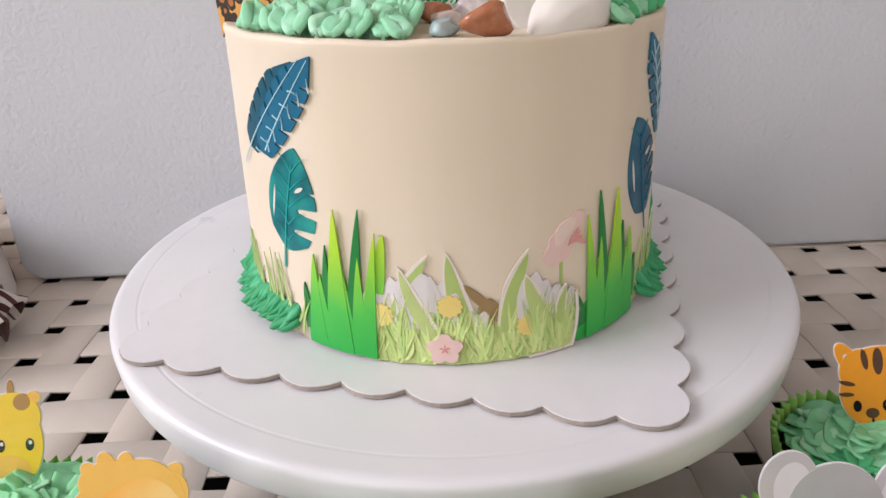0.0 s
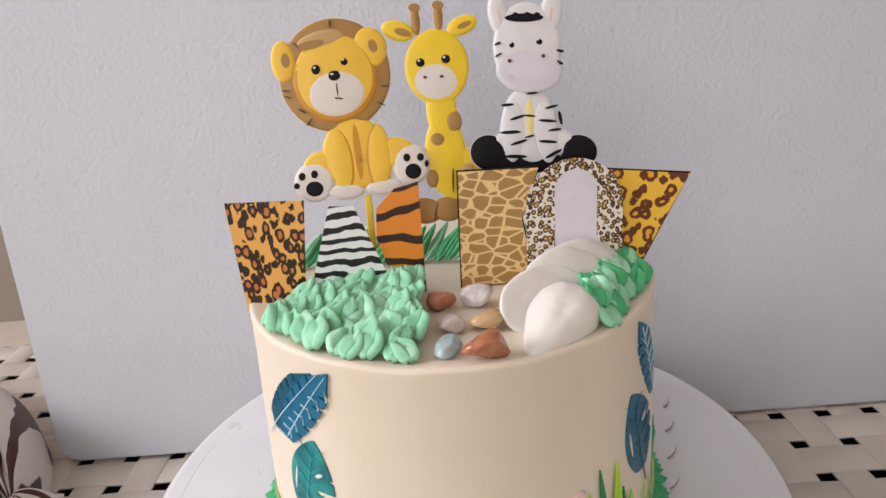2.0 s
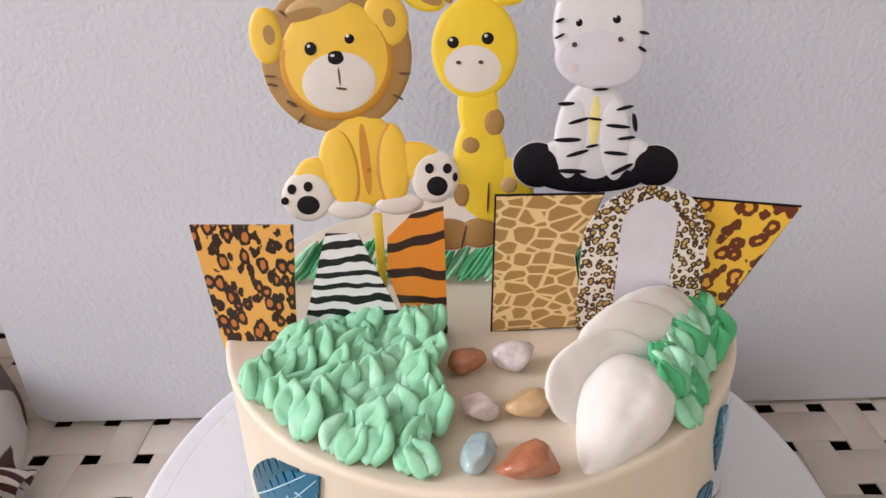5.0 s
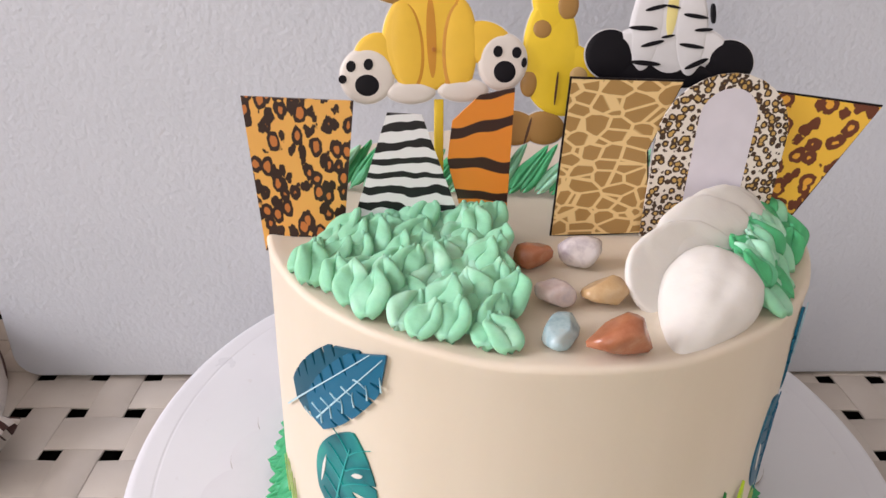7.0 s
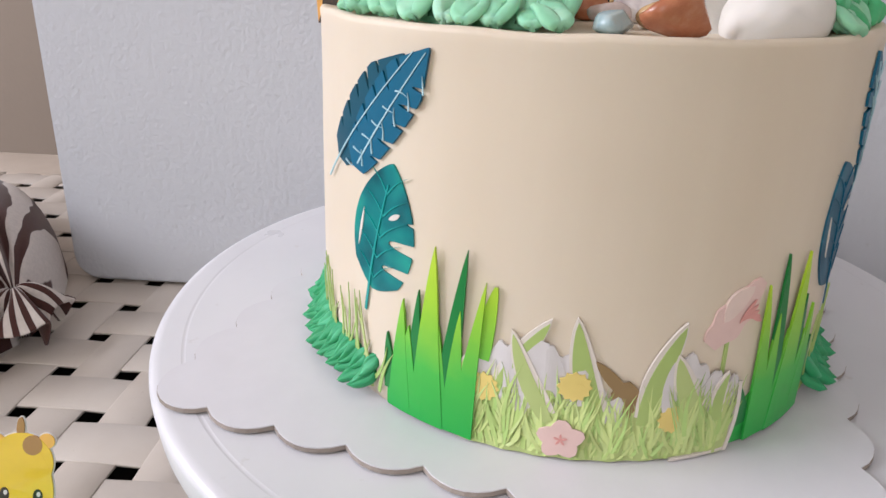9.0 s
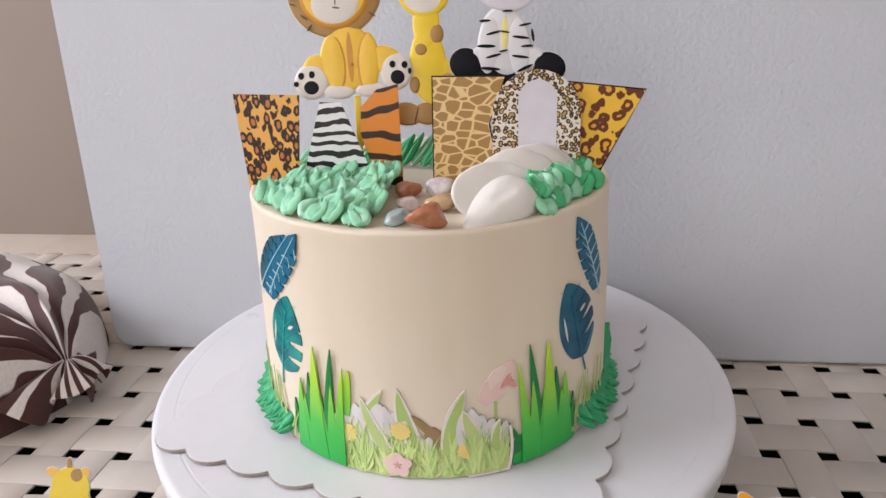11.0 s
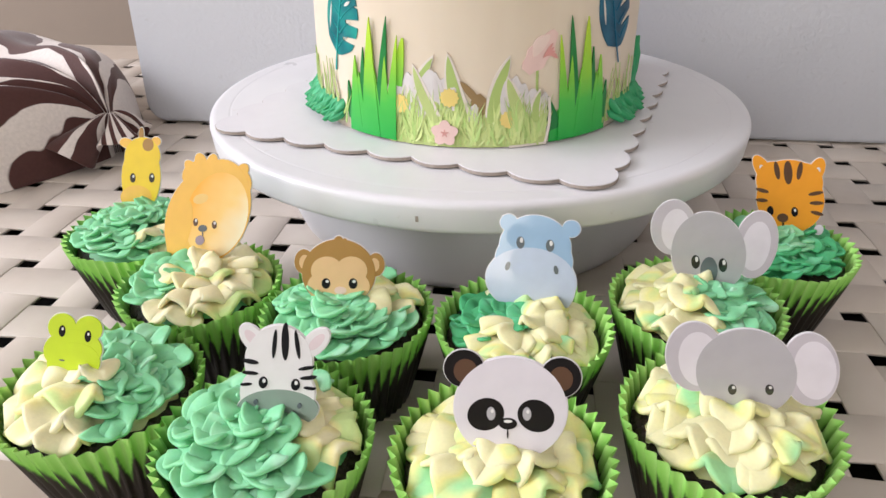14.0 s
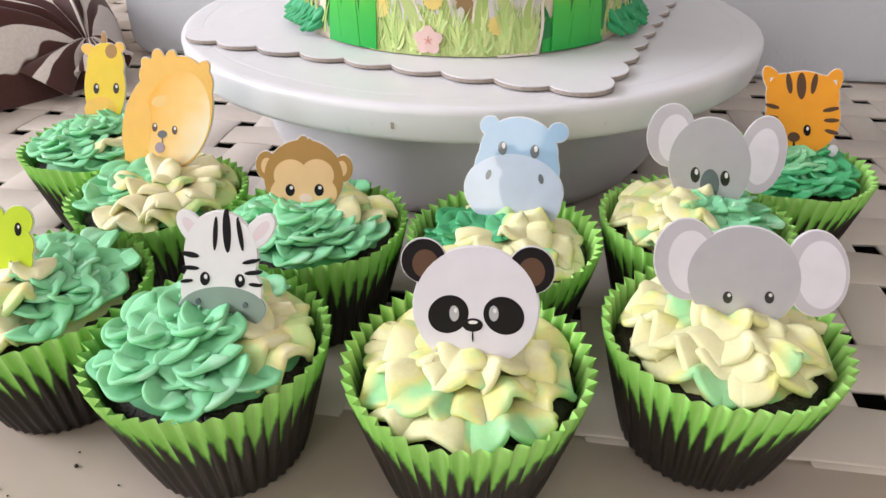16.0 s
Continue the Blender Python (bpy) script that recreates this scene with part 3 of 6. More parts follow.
def piped_petal(seed, reach=0.0112, spread=60, rise=0.0022, cup=0.0024, crease=0.0012, thick=0.0020, taper=0.16):
    """One pressed dab of buttercream: a pillow from its root outwards (-y) with a shallow groove, its rim slightly raised."""
    rnd = random.Random(seed)
    ph = [rnd.uniform(0, 6.28) for _ in range(4)]
    off = rnd.uniform(-0.3, 0.3)
    s, t = np.linspace(0.08, 1, 10)[:, None], np.linspace(-1, 1, 24)[None, :]
    end = 1 - np.abs(t) ** 6
    th = radians(spread) * (t + 0.10 * np.sin(3 * t + ph[0]) * s)
    r = reach * s * (1 - taper * np.abs(t - 0.6 * off) ** 1.8 + 0.05 * np.sin(6 * t + ph[1]))
    z = rise * np.sin(math.pi * (0.08 + 0.66 * s)) + cup * np.abs(t) ** 2.2 * s * (1 + 0.5 * np.sin(ph[2] + 2 * t)) - crease * np.exp(-((t - off) / 0.13) ** 2) * np.sin(math.pi * np.minimum(1, 0.1 + 0.85 * s))
    z = z + 0.0005 * np.sin(5 * s + 4 * t + ph[3]) + 0.0006 * s ** 4 - 0.0012 * (1 - end)
    x, y = r * np.sin(th), -r * np.cos(th)
    return sheet(bmesh.new(), np.stack([x, y, z + 0.0010], axis=2), thick * (1.2 - 0.45 * s) * (0.25 + 0.75 * np.sqrt(end)))


def grass_leaf(seed, length=0.0136, width=0.0128, height=0.0032):
    """A leaf pressed and pulled upwards: a round, plump foot (y = 0), one narrow slanting groove and a drawn-out tip (+y)."""
    rnd = random.Random(seed)
    ph = [rnd.uniform(0, 6.28) for _ in range(4)]
    bend, side, slant = rnd.uniform(-0.20, 0.20), rnd.uniform(-0.35, 0.35), rnd.uniform(-0.5, 0.5)
    deep = rnd.uniform(0.3, 1.0)
    bm = bmesh.new()
    n, w = 18, 16
    grid, under = [], []
    for i in range(n + 1):
        s = i / n
        wide = width / 2 * max(0.02, 1 - (1 - min(1, s / 0.40)) ** 2.2) ** 0.5 * max(0.0, 1 - max(0, s - 0.30) / 0.70) ** 0.55
        row, low = [], []
        for j in range(w + 1):
            t = j / w * 2 - 1
            u = t - side - slant * (s - 0.4)
            body = max(0.0, 1 - abs(t) ** 3.6) ** 0.5
            z = height * body * (0.30 + 0.70 * math.sin(math.pi * min(1, 0.10 + 0.62 * s)) ** 0.8)
            z -= 0.0017 * deep * math.exp(-(u / 0.13) ** 2) * math.sin(math.pi * min(1, 0.05 + s)) ** 0.6 * body
            z += (0.0007 if u > 0 else 0.0) * body * deep * math.sin(math.pi * s)
            z += 0.0012 * s ** 2.5 + 0.0005 * body * noise.noise(Vector((s * 4, t * 2.5, seed * 1.3)))
            x = t * wide + bend * length * s * s + 0.0004 * math.sin(7 * s + ph[0])
            y = s * length + 0.0006 * math.cos(3 * t + ph[2]) * (1 - s)
            row.append(bm.verts.new((x, y, z)))
            low.append(bm.verts.new((x * 0.92, y * 0.98 + 0.0004, -0.0014 + 0.0024 * s * s)))
        grid.append(row)
        under.append(low)
    for a, b, c, d in zip(grid, grid[1:], under, under[1:]):
        for j in range(w):
            bm.faces.new((a[j], a[j + 1], b[j + 1], b[j]))
            bm.faces.new((c[j], d[j], d[j + 1], c[j + 1]))
        for k in (0, w):
            bm.faces.new((a[k], b[k], d[k], c[k]))
    for g, u in ((grid[0], under[0]), (grid[-1], under[-1])):
        for j in range(w):
            bm.faces.new((g[j], g[j + 1], u[j + 1], u[j]))
    bmesh.ops.recalc_face_normals(bm, faces=bm.faces)
    return bm


def mint_leaf(seed, length=0.0125, width=0.0098):
    """A leaf squeezed from a slit nozzle: round foot (y = 0), raised sides either side of a groove, the tip drawn up and back (+y)."""
    rnd = random.Random(seed)
    ph = [rnd.uniform(0, 6.28) for _ in range(4)]
    bend, side, slant = rnd.uniform(-0.22, 0.22), rnd.uniform(-0.30, 0.30), rnd.uniform(-0.35, 0.35)
    deep, fold = rnd.uniform(0.3, 1.0), rnd.choice((-1, 1)) * rnd.uniform(0.2, 1.0)
    s, t = np.linspace(0.015, 1, 18)[:, None], np.linspace(-1, 1, 22)[None, :]
    foot = np.sqrt(1 - (1 - np.minimum(1, s / 0.36)) ** 2)
    tip = 1 - np.maximum(0, (s - 0.34) / 0.66) ** 2.6
    wide = width / 2 * foot * (0.14 + 0.86 * tip)
    u = t - side - slant * (s - 0.4)
    x = t * wide + bend * length * s * s + 0.0003 * np.sin(9 * s + ph[0] + 2 * t)
    y = length * (0.86 * s + 0.03 * np.sin(4 * t + ph[1]) * s) - 0.0009 * np.sin(math.pi * s) * (1 - t * t)
    z = length * (0.30 * s + 0.12 * s * s) + 0.0008 * np.sin(math.pi * np.minimum(1, 1.15 * s)) + 0.0011 * t * t * np.sin(math.pi * s)
    z = z - 0.0015 * deep * np.exp(-(u / 0.15) ** 2) * np.sin(math.pi * s) ** 0.7 + 0.0009 * fold * np.tanh(u / 0.18) * np.sin(math.pi * s)
    z = z + 0.0004 * np.sin(11 * s + 3 * t + ph[2]) * s - 0.0008 * np.abs(t) ** 7
    return sheet(bmesh.new(), np.stack([x, y, z + 0 * x], axis=2), (0.0032 - 0.0021 * s) * (0.30 + 0.70 * np.sqrt(np.maximum(0, 1 - t ** 4))))


MINT = {m.name: [mesh_of("piped_leaf", mint_leaf(90 + k), m) for k in range(10)] for m in (M_MINT, M_DEEP)}
GRASS = {m.name: [mesh_of("grass_leaf", grass_leaf(70 + k), m) for k in range(9)] for m in (M_MINT, M_DEEP, M_FOOT)}
PETALS = {m.name: [mesh_of("piped_petal", piped_petal(60 + k, cup=0.0032), m) for k in range(9)] for m in (M_GREEN, M_DEEP)}


def pipe(parent, kind, material, m, size, rnd, name="piped_leaf", slim=1.0, thick=1.0):
    me = rnd.choice(kind[material.name])
    sx = size * slim * rnd.uniform(0.9, 1.12)
    return part(name, me, None, parent, m=m @ Matrix.Diagonal((sx, size / slim * rnd.uniform(0.92, 1.1), size * thick * rnd.uniform(0.9, 1.15), 1)))


# ---------------------------------------------------------------- cake
def build_cake():
    cake = thing("cake", "round ivory buttercream cake with piped green grass", "cake", pose(CX, CY, 0))
    prof = [(0.0805, BASE), (0.0808, BASE + 0.004), (0.0803, BASE + 0.03), (0.0797, BASE + 0.06), (0.0790, BASE + 0.085), (0.0787, TOP - 0.0030), (0.0789, TOP - 0.0012), (0.0787, TOP - 0.0003), (0.0781, TOP + 0.0003), (0.0772, TOP + 0.0004),
            (0.0750, TOP + 0.0001), (0.0715, TOP - 0.0003), (0.05, TOP - 0.0006), (0.02, TOP - 0.0008)]
    bm = lathe(bmesh.new(), prof, 144)
    for v in bm.verts:
        p = v.co
        k = noise.noise(Vector((p.x * 22, p.y * 22, p.z * 30))) * 0.0005
        p.x *= 1 + k / 0.08
        p.y *= 1 + k / 0.08
        if p.z > TOP - 0.004:
            p.z += noise.noise(Vector((p.x * 60, p.y * 60, 7))) * 0.0009
    cake = part("buttercream", bm, M_CAKE, cake)
    rnd = random.Random(4)
    # grass patch in front of the letters: rows along the rim, each leaf with its foot outwards, on a thin bed
    arc = [radians(-54 + 42 * k / 12) for k in range(13)]
    edge = [(0.0690 * math.sin(a), -0.0690 * math.cos(a)) for a in arc] + [(-0.0120, -0.0290), (-0.0540, -0.0290)]
    bed = bmesh.new()
    plate(bed, edge, TOP - 0.002, TOP + 0.0024)
    part("piped_bed", bed, M_MINT, cake)
    for row in range(9):
        rad = 0.0752 - 0.0060 * row
        count = int(rad * 1.1 / 0.0070)
        for k in range(count + 1):
            a = math.radians(-59) + (k + 0.5 * (row % 2)) * 0.0070 / rad
            x, y = rad * math.sin(a), -rad * math.cos(a)
            if y < -0.0225 - 0.10 * (x + 0.06) + 0.004 * (x > -0.03) and -0.0640 < x < -0.0066 - 0.10 * (y + 0.071):
                m = pose(x + rnd.uniform(-0.0010, 0.0010), y + rnd.uniform(-0.0010, 0.0010), TOP + 0.0010 + rnd.uniform(0, 0.0008) + 0.0003 * row, rnd.uniform(-8, 14), rnd.uniform(-13, 13), math.degrees(a) * 0.35 + rnd.uniform(-20, 20))
                pipe(cake, MINT, M_MINT, m, rnd.uniform(0.76, 0.98), rnd, "piped_leaf")
    for k in range(5):                                             # tuft between the feet of the letters
        m = pose(-0.037 + 0.0045 * k, -0.0225 - 0.002 * (k % 2), TOP + 0.0015, rnd.uniform(14, 34), 0, rnd.uniform(-25, 25))
        pipe(cake, MINT, M_MINT, m, 0.95, rnd, "piped_leaf")
    for k in range(44):                                            # clump beside the meringue, hanging towards the edge
        f, inner = k / 43, k % 2
        x, yy = 0.0568 + 0.0175 * f - 0.0040 * inner + rnd.uniform(-0.0015, 0.0015), -0.0530 + 0.040 * f + 0.003 * inner + rnd.uniform(-0.002, 0.002)
        m = pose(x - 0.001, yy, TOP + 0.0008 + 0.0044 * inner, rnd.uniform(-10, 16), rnd.uniform(-12, 18), rnd.uniform(5, 65))
        pipe(cake, MINT, M_DEEP if k % 5 % 2 else M_MINT, m, rnd.uniform(0.80, 1.0), rnd, "piped_leaf")
    for k in range(26):                                            # rope of drawn strands behind the letters
        x = -0.066 + 0.0046 * k
        m = pose(x, 0.012 + 0.04 * x, TOP + 0.001, 58 + rnd.uniform(-6, 6), 0, 0) @ pose(0, 0, 0, 0, 0, -38 + rnd.uniform(-7, 7))
        pipe(cake, GRASS, M_DEEP if k % 3 else M_MINT, m, 0.72, rnd, "piped_strand", 0.55)
    for a0, a1, n, slant in ((-108, -38, 25, -26), (60, 106, 17, 24)):     # shells pressed against the foot of the cake and pulled outwards
        for k in range(n):
            a = a0 + (a1 - a0) * k / (n - 1) + rnd.uniform(-0.6, 0.6)
            for r, z, dip, size in ((0.0805, 0.0080, -46, 0.56), (0.0800, 0.0125, -66, 0.54)):
                x, yy = r * math.sin(radians(a)), -r * math.cos(radians(a))
                m = pose(x, yy, BASE + z, 0, 0, 180 + a) @ pose(0, 0, 0, dip + rnd.uniform(-6, 6), 0, 0) @ pose(0, 0, 0, 0, rnd.uniform(-10, 10), slant + rnd.uniform(-6, 6))
                pipe(cake, GRASS, M_FOOT, m, size * rnd.uniform(0.94, 1.06), rnd, "piped_shell", 0.80, 1.0)
        for k in range(4):                                         # a few leaves drawn up the side at the far end
            a = a0 + (3.0 if a0 < 0 else 26.0) + 4.5 * k
            m = pose(0.0800 * math.sin(radians(a)), -0.0800 * math.cos(radians(a)), BASE + 0.010, 82, 0, a) @ pose(0, 0, 0, 0, 0, rnd.uniform(-16, 16))
            pipe(cake, GRASS, M_FOOT, m, rnd.uniform(0.9, 1.15), rnd, "piped_shell", 0.7)
    return cake


build_cake()


# ---------------------------------------------------------------- cut-outs on the side of the cake
def on_cake(arc, z, off):
    """Arc length from the front (m) and height over the cake's base, off millimetres from its side."""
    r = 0.0806 - 0.0020 * z / 0.1 + off
    a = arc / 0.0806
    return Vector((CX + r * math.sin(a), CY - r * math.cos(a), BASE + z))


def sliver(bm, p0, p1, width, off, mat=0, bend=0.0, left=None, right=None, n=14, across=4, thick=0.0007, sweep=0.0):
    """A leaf-shaped patch from p0 to p1 (degrees round the cake, mm up). left and right give its half widths along it; sweep draws its sides towards the tip."""
    k = radians(1) * 0.0806
    a, b = Vector((p0[0] * k, p0[1] / 1000)), Vector((p1[0] * k, p1[1] / 1000))
    d = (b - a).normalized()
    nrm = Vector((-d.y, d.x))
    rows = []
    for i in range(n + 1):
        s = i / n
        c = a.lerp(b, s) + nrm * bend * math.sin(math.pi * s)
        wl = width * (left(s) if left else 1 - s)
        wr = width * (right(s) if right else (left(s) if left else 1 - s))
        row = []
        for j in range(across + 1):
            t = j / across
            side = wl * (1 - t) - wr * t
            q = c + nrm * side + d * sweep * abs(side)
            row.append(bm.verts.new(on_cake(q.x, q.y, off)))
        rows.append(row)
    back = [[bm.verts.new(v.co + Vector((v.co.x - CX, v.co.y - CY, 0)).normalized() * -thick) for v in (r[0], r[-1])] for r in rows]
    for i in range(n):
        for j in range(across):
            f = bm.faces.new((rows[i][j], rows[i][j + 1], rows[i + 1][j + 1], rows[i + 1][j]))
            f.material_index = mat
        for e, q in ((0, 0), (-1, 1)):
            f = bm.faces.new((rows[i][e], rows[i + 1][e], back[i + 1][q], back[i][q]))
            f.material_index = mat


def bell(s):
    return max(0.0, math.sin(math.pi * min(1, max(0, s)))) ** 0.7


def notch(s, at, width, depth):
    """One tear at a place along a leaf's edge: 1 away from it, down to 1 - depth inside."""
    f = abs(s - at) / width
    return 1.0 if f > 1 else 1 - depth * (1 - f ** 3)


def torn(s):
    """Banana leaf: wide, with tears in the edge."""
    w = max(0.0, math.sin(math.pi * (0.10 + 0.90 * s) ** 0.85)) ** 0.42
    for at, width, depth in ((0.16, 0.012, 0.45), (0.31, 0.015, 0.65), (0.46, 0.012, 0.5), (0.60, 0.016, 0.7), (0.74, 0.013, 0.55)):
        w *= notch(s, at, width, depth)
    return w * min(1.0, (1.02 - s) / 0.34) ** 0.6


def monstera_l(s):
    return max(0.0, math.sin(math.pi * (0.15 + 0.85 * s) ** 0.92)) ** 0.78 * min(1, s / 0.10) ** 0.5


def monstera_r(s):
    """The slit side: two deep cuts run in from the edge."""
    return monstera_l(s) * notch(s, 0.22, 0.040, 0.80) * notch(s, 0.43, 0.045, 0.72) * notch(s, 0.62, 0.015, 0.2)


def patch(name, parent, material, *strokes, label=""):
    """One printed piece of a cut-out, made of slivers."""
    bm = bmesh.new()
    for st in strokes:
        sliver(bm, *st)
    return part(name, bm, material, parent, label, False)


def cutout(name, label, group="leaf cut-outs on the cake"):
    return thing(name, label, "cake decoration", group=group)


def fade(s):
    return 1 - 0.6 * s


def full(s):
    return 1.0


def banana_leaf(label):
    leaf = cutout("leaf_cutout", label)
    patch("half_leaf", leaf, ink("leafdark"), ((-52.5, 65), (-32.0, 95), 0.0068, 0.0006, 0, 0, torn, torn, 90, 6, 0.0007, 0.55))
    patch("half_leaf", leaf, ink("leafblue"), ((-46, 65), (-26.5, 97), 0.0070, 0.0010, 0, 0, torn, torn, 90, 6, 0.0007, 0.55))
    for (a, b, c, d) in ((-57, 58, -29.5, 96), (-44, 66, -27, 96)):
        patch("midrib", leaf, ink("vein"), ((a, b), (c, d), 0.00026, 0.0012, 0, 0, fade, None, 12, 1, 0.0003))
    rnd = random.Random(3)
    for k in range(12):
        f = 0.12 + 0.065 * k
        a, z = -51 + 23 * f + (k % 2) * 4.5, 62 + 32 * f - (k % 2) * 2
        up = 1 if k % 2 else -1
        patch("vein", leaf, ink("vein"), ((a, z), (a - 1.5 * up + 1.2, z + 2.6 * up + 1.6), 0.00022, 0.0013, 0, rnd.uniform(-0.0004, 0.0004), None, None, 5, 1, 0.0003))


def monstera_leaf(p0, p1, label, blade, rib):
    leaf = cutout("leaf_cutout", label)
    dx, dz = p1[0] - p0[0], p1[1] - p0[1]
    patch("blade", leaf, blade, (p0, p1, 0.0116, 0.0008, 0, 0, monstera_l, monstera_r, 96, 8, 0.0007, 0.16))
    patch("midrib", leaf, ink(rib), ((p0[0] - 0.08 * dx - 1.5, p0[1] - 0.20 * dz), (p0[0] + 0.85 * dx, p0[1] + 0.85 * dz), 0.00045, 0.0011, 0, 0.0008, fade, None, 14, 1, 0.0003))
    patch("slit", leaf, ink("cream"), ((p0[0] + 0.58 * dx + 1.6, p0[1] + 0.60 * dz), (p0[0] + 0.58 * dx + 4.4, p0[1] + 0.66 * dz), 0.0007, 0.0010, 0, 0, bell, None, 8, 2, 0.0003))
    patch("slit", leaf, ink("cream"), ((p0[0] + 0.35 * dx - 6.3, p0[1] + 0.30 * dz), (p0[0] + 0.6 * dx - 5.6, p0[1] + 0.62 * dz), 0.0005, 0.0010, 0, 0, bell, None, 8, 1, 0.0003))
    for k in range(5):
        f = 0.1 + 0.17 * k
        for side in (-1, 1):
            patch("vein", leaf, ink(rib), ((p0[0] + f * dx, p0[1] + f * dz), (p0[0] + (f + 0.12) * dx + side * 5.6 * bell(0.25 + 0.6 * f), p0[1] + (f + 0.16) * dz), 0.00024, 0.00105, 0, 0.0006 * side, None, None, 6, 1, 0.0003))


def monstera_print(name, low, mid, high):
    n = Nodes(name)
    col = n.ramp(n.noise(75.0, 2), (0.32, low), (0.52, mid), (0.72, high))
    n.bump(n.noise(300.0, 3), 0.08, 0.0004)
    return n.done(col, 0.38, 0.3)


M_MONSTERA = monstera_print("printed_monstera", (0.004, 0.085, 0.105), (0.006, 0.18, 0.19), (0.02, 0.32, 0.26))
M_MONSTERA_NAVY = monstera_print("printed_navy_monstera", (0.006, 0.060, 0.115), (0.012, 0.095, 0.17), (0.02, 0.14, 0.22))
banana_leaf("teal-blue printed banana leaf cut-out on the cake side")
monstera_leaf((-39.5, 33.0), (-34.0, 69.0), "teal printed monstera leaf cut-out on the cake side", M_MONSTERA, "leaflight")


def feather_leaf():
    leaf = cutout("leaf_cutout", "dark blue printed feather leaf cut-out on the cake side")
    patch("blade", leaf, ink("leafblue"), ((70.5, 62.0), (57.0, 97.5), 0.0066, 0.0008, 0, 0, torn, torn, 90, 6, 0.0007, 0.6))
    patch("midrib", leaf, ink("vein"), ((71.5, 58.0), (58.0, 95.0), 0.00030, 0.0011, 0, 0, fade, None, 12, 1, 0.0003))
    for k in range(10):
        f = 0.1 + 0.08 * k
        up = 1 if k % 2 else -1
        a, z = 70 - 13 * f, 63 + 33 * f
        patch("vein", leaf, ink("vein"), ((a, z), (a + 3.8 * up, z + 4.6), 0.00024, 0.0012, 0, 0, None, None, 5, 1, 0.0003))


feather_leaf()
monstera_leaf((63.0, 36.0), (52.5, 72.0), "navy blue printed monstera leaf cut-out on the cake side", M_MONSTERA_NAVY, "leafblue")


def blade_print():
    """Printed grass: deep green at the foot, yellow-green at the tips."""
    n = Nodes("printed_grass")
    sep = n.node("ShaderNodeSeparateXYZ")
    n.link(n.coord.outputs["Object"], sep.inputs[0])
    fac = n.math("ADD", n.math("MULTIPLY", n.math("SUBTRACT", sep.outputs["Z"], BASE), 18.0), n.math("MULTIPLY", n.math("SUBTRACT", n.noise(70.0, 3), 0.5), 0.2))
    col = n.ramp(fac, (0.0, (0.020, 0.36, 0.060)), (0.32, (0.07, 0.46, 0.065)), (0.72, (0.38, 0.64, 0.04)), (1.0, (0.52, 0.66, 0.05)))
    return n.done(col, 0.42, 0.3, 0, 0, 0.1)


M_BLADE = blade_print()


def taper(f):
    return (1 - f) ** 0.8


def grass_clump(shift, flip, label, foot=0.0123, centre=-26):
    """A printed tuft: a solid foot and long blades."""
    tuft = cutout("grass_cutout", label, "grass cut-outs on the cake")
    s = -1 if flip else 1

    def A(a):
        return shift + s * a

    patch("foot", tuft, M_BLADE, ((A(centre), 0.3), (A(centre), 17), foot, 0.0008, 0, 0, lambda f: 1 - 0.5 * f ** 4, None, 10, 8))
    inner = ((-13.6, 0.0036, 21, 2.6, 1),) if flip else ()
    if not flip:
        patch("loose_blade", tuft, M_BLADE, ((A(-14.0), 25), (A(-12.4), 45), 0.0020, 0.0012, 0, 0.0004, lambda f: bell(0.25 + 0.72 * f), None, 12, 3))
    for a, w, top, lean, dark in inner + ((-33.0, 0.0030, 23, -1.6, 1), (-31.0, 0.0040, 35, 0.6, 0), (-27.6, 0.0030, 39, 0.6, 1), (-24.6, 0.0052, 52, 0.9, 0), (-20.8, 0.0036, 53, 3.2, 1),
                                  (-19.0, 0.0034, 37, 0.6, 0), (-17.4, 0.0032, 46, 3.4, 0), (-22.5, 0.0044, 31, 0.0, 0), (-29.0, 0.0044, 28, 0.0, 0)):
        patch("blade", tuft, ink("grassdark") if dark else M_BLADE, ((A(a), 1.0 if not dark else 6.0), (A(a + lean), top), w, 0.0014 - 0.0003 * dark + 0.00001 * top, 0, 0.0004 * s, taper, None, 12, 3))


grass_clump(0.0, False, "bright green printed grass tuft cut-out at the cake's foot")
grass_clump(21.0, True, "green printed grass tuft cut-out peeling off the cake", 0.0165, -24)


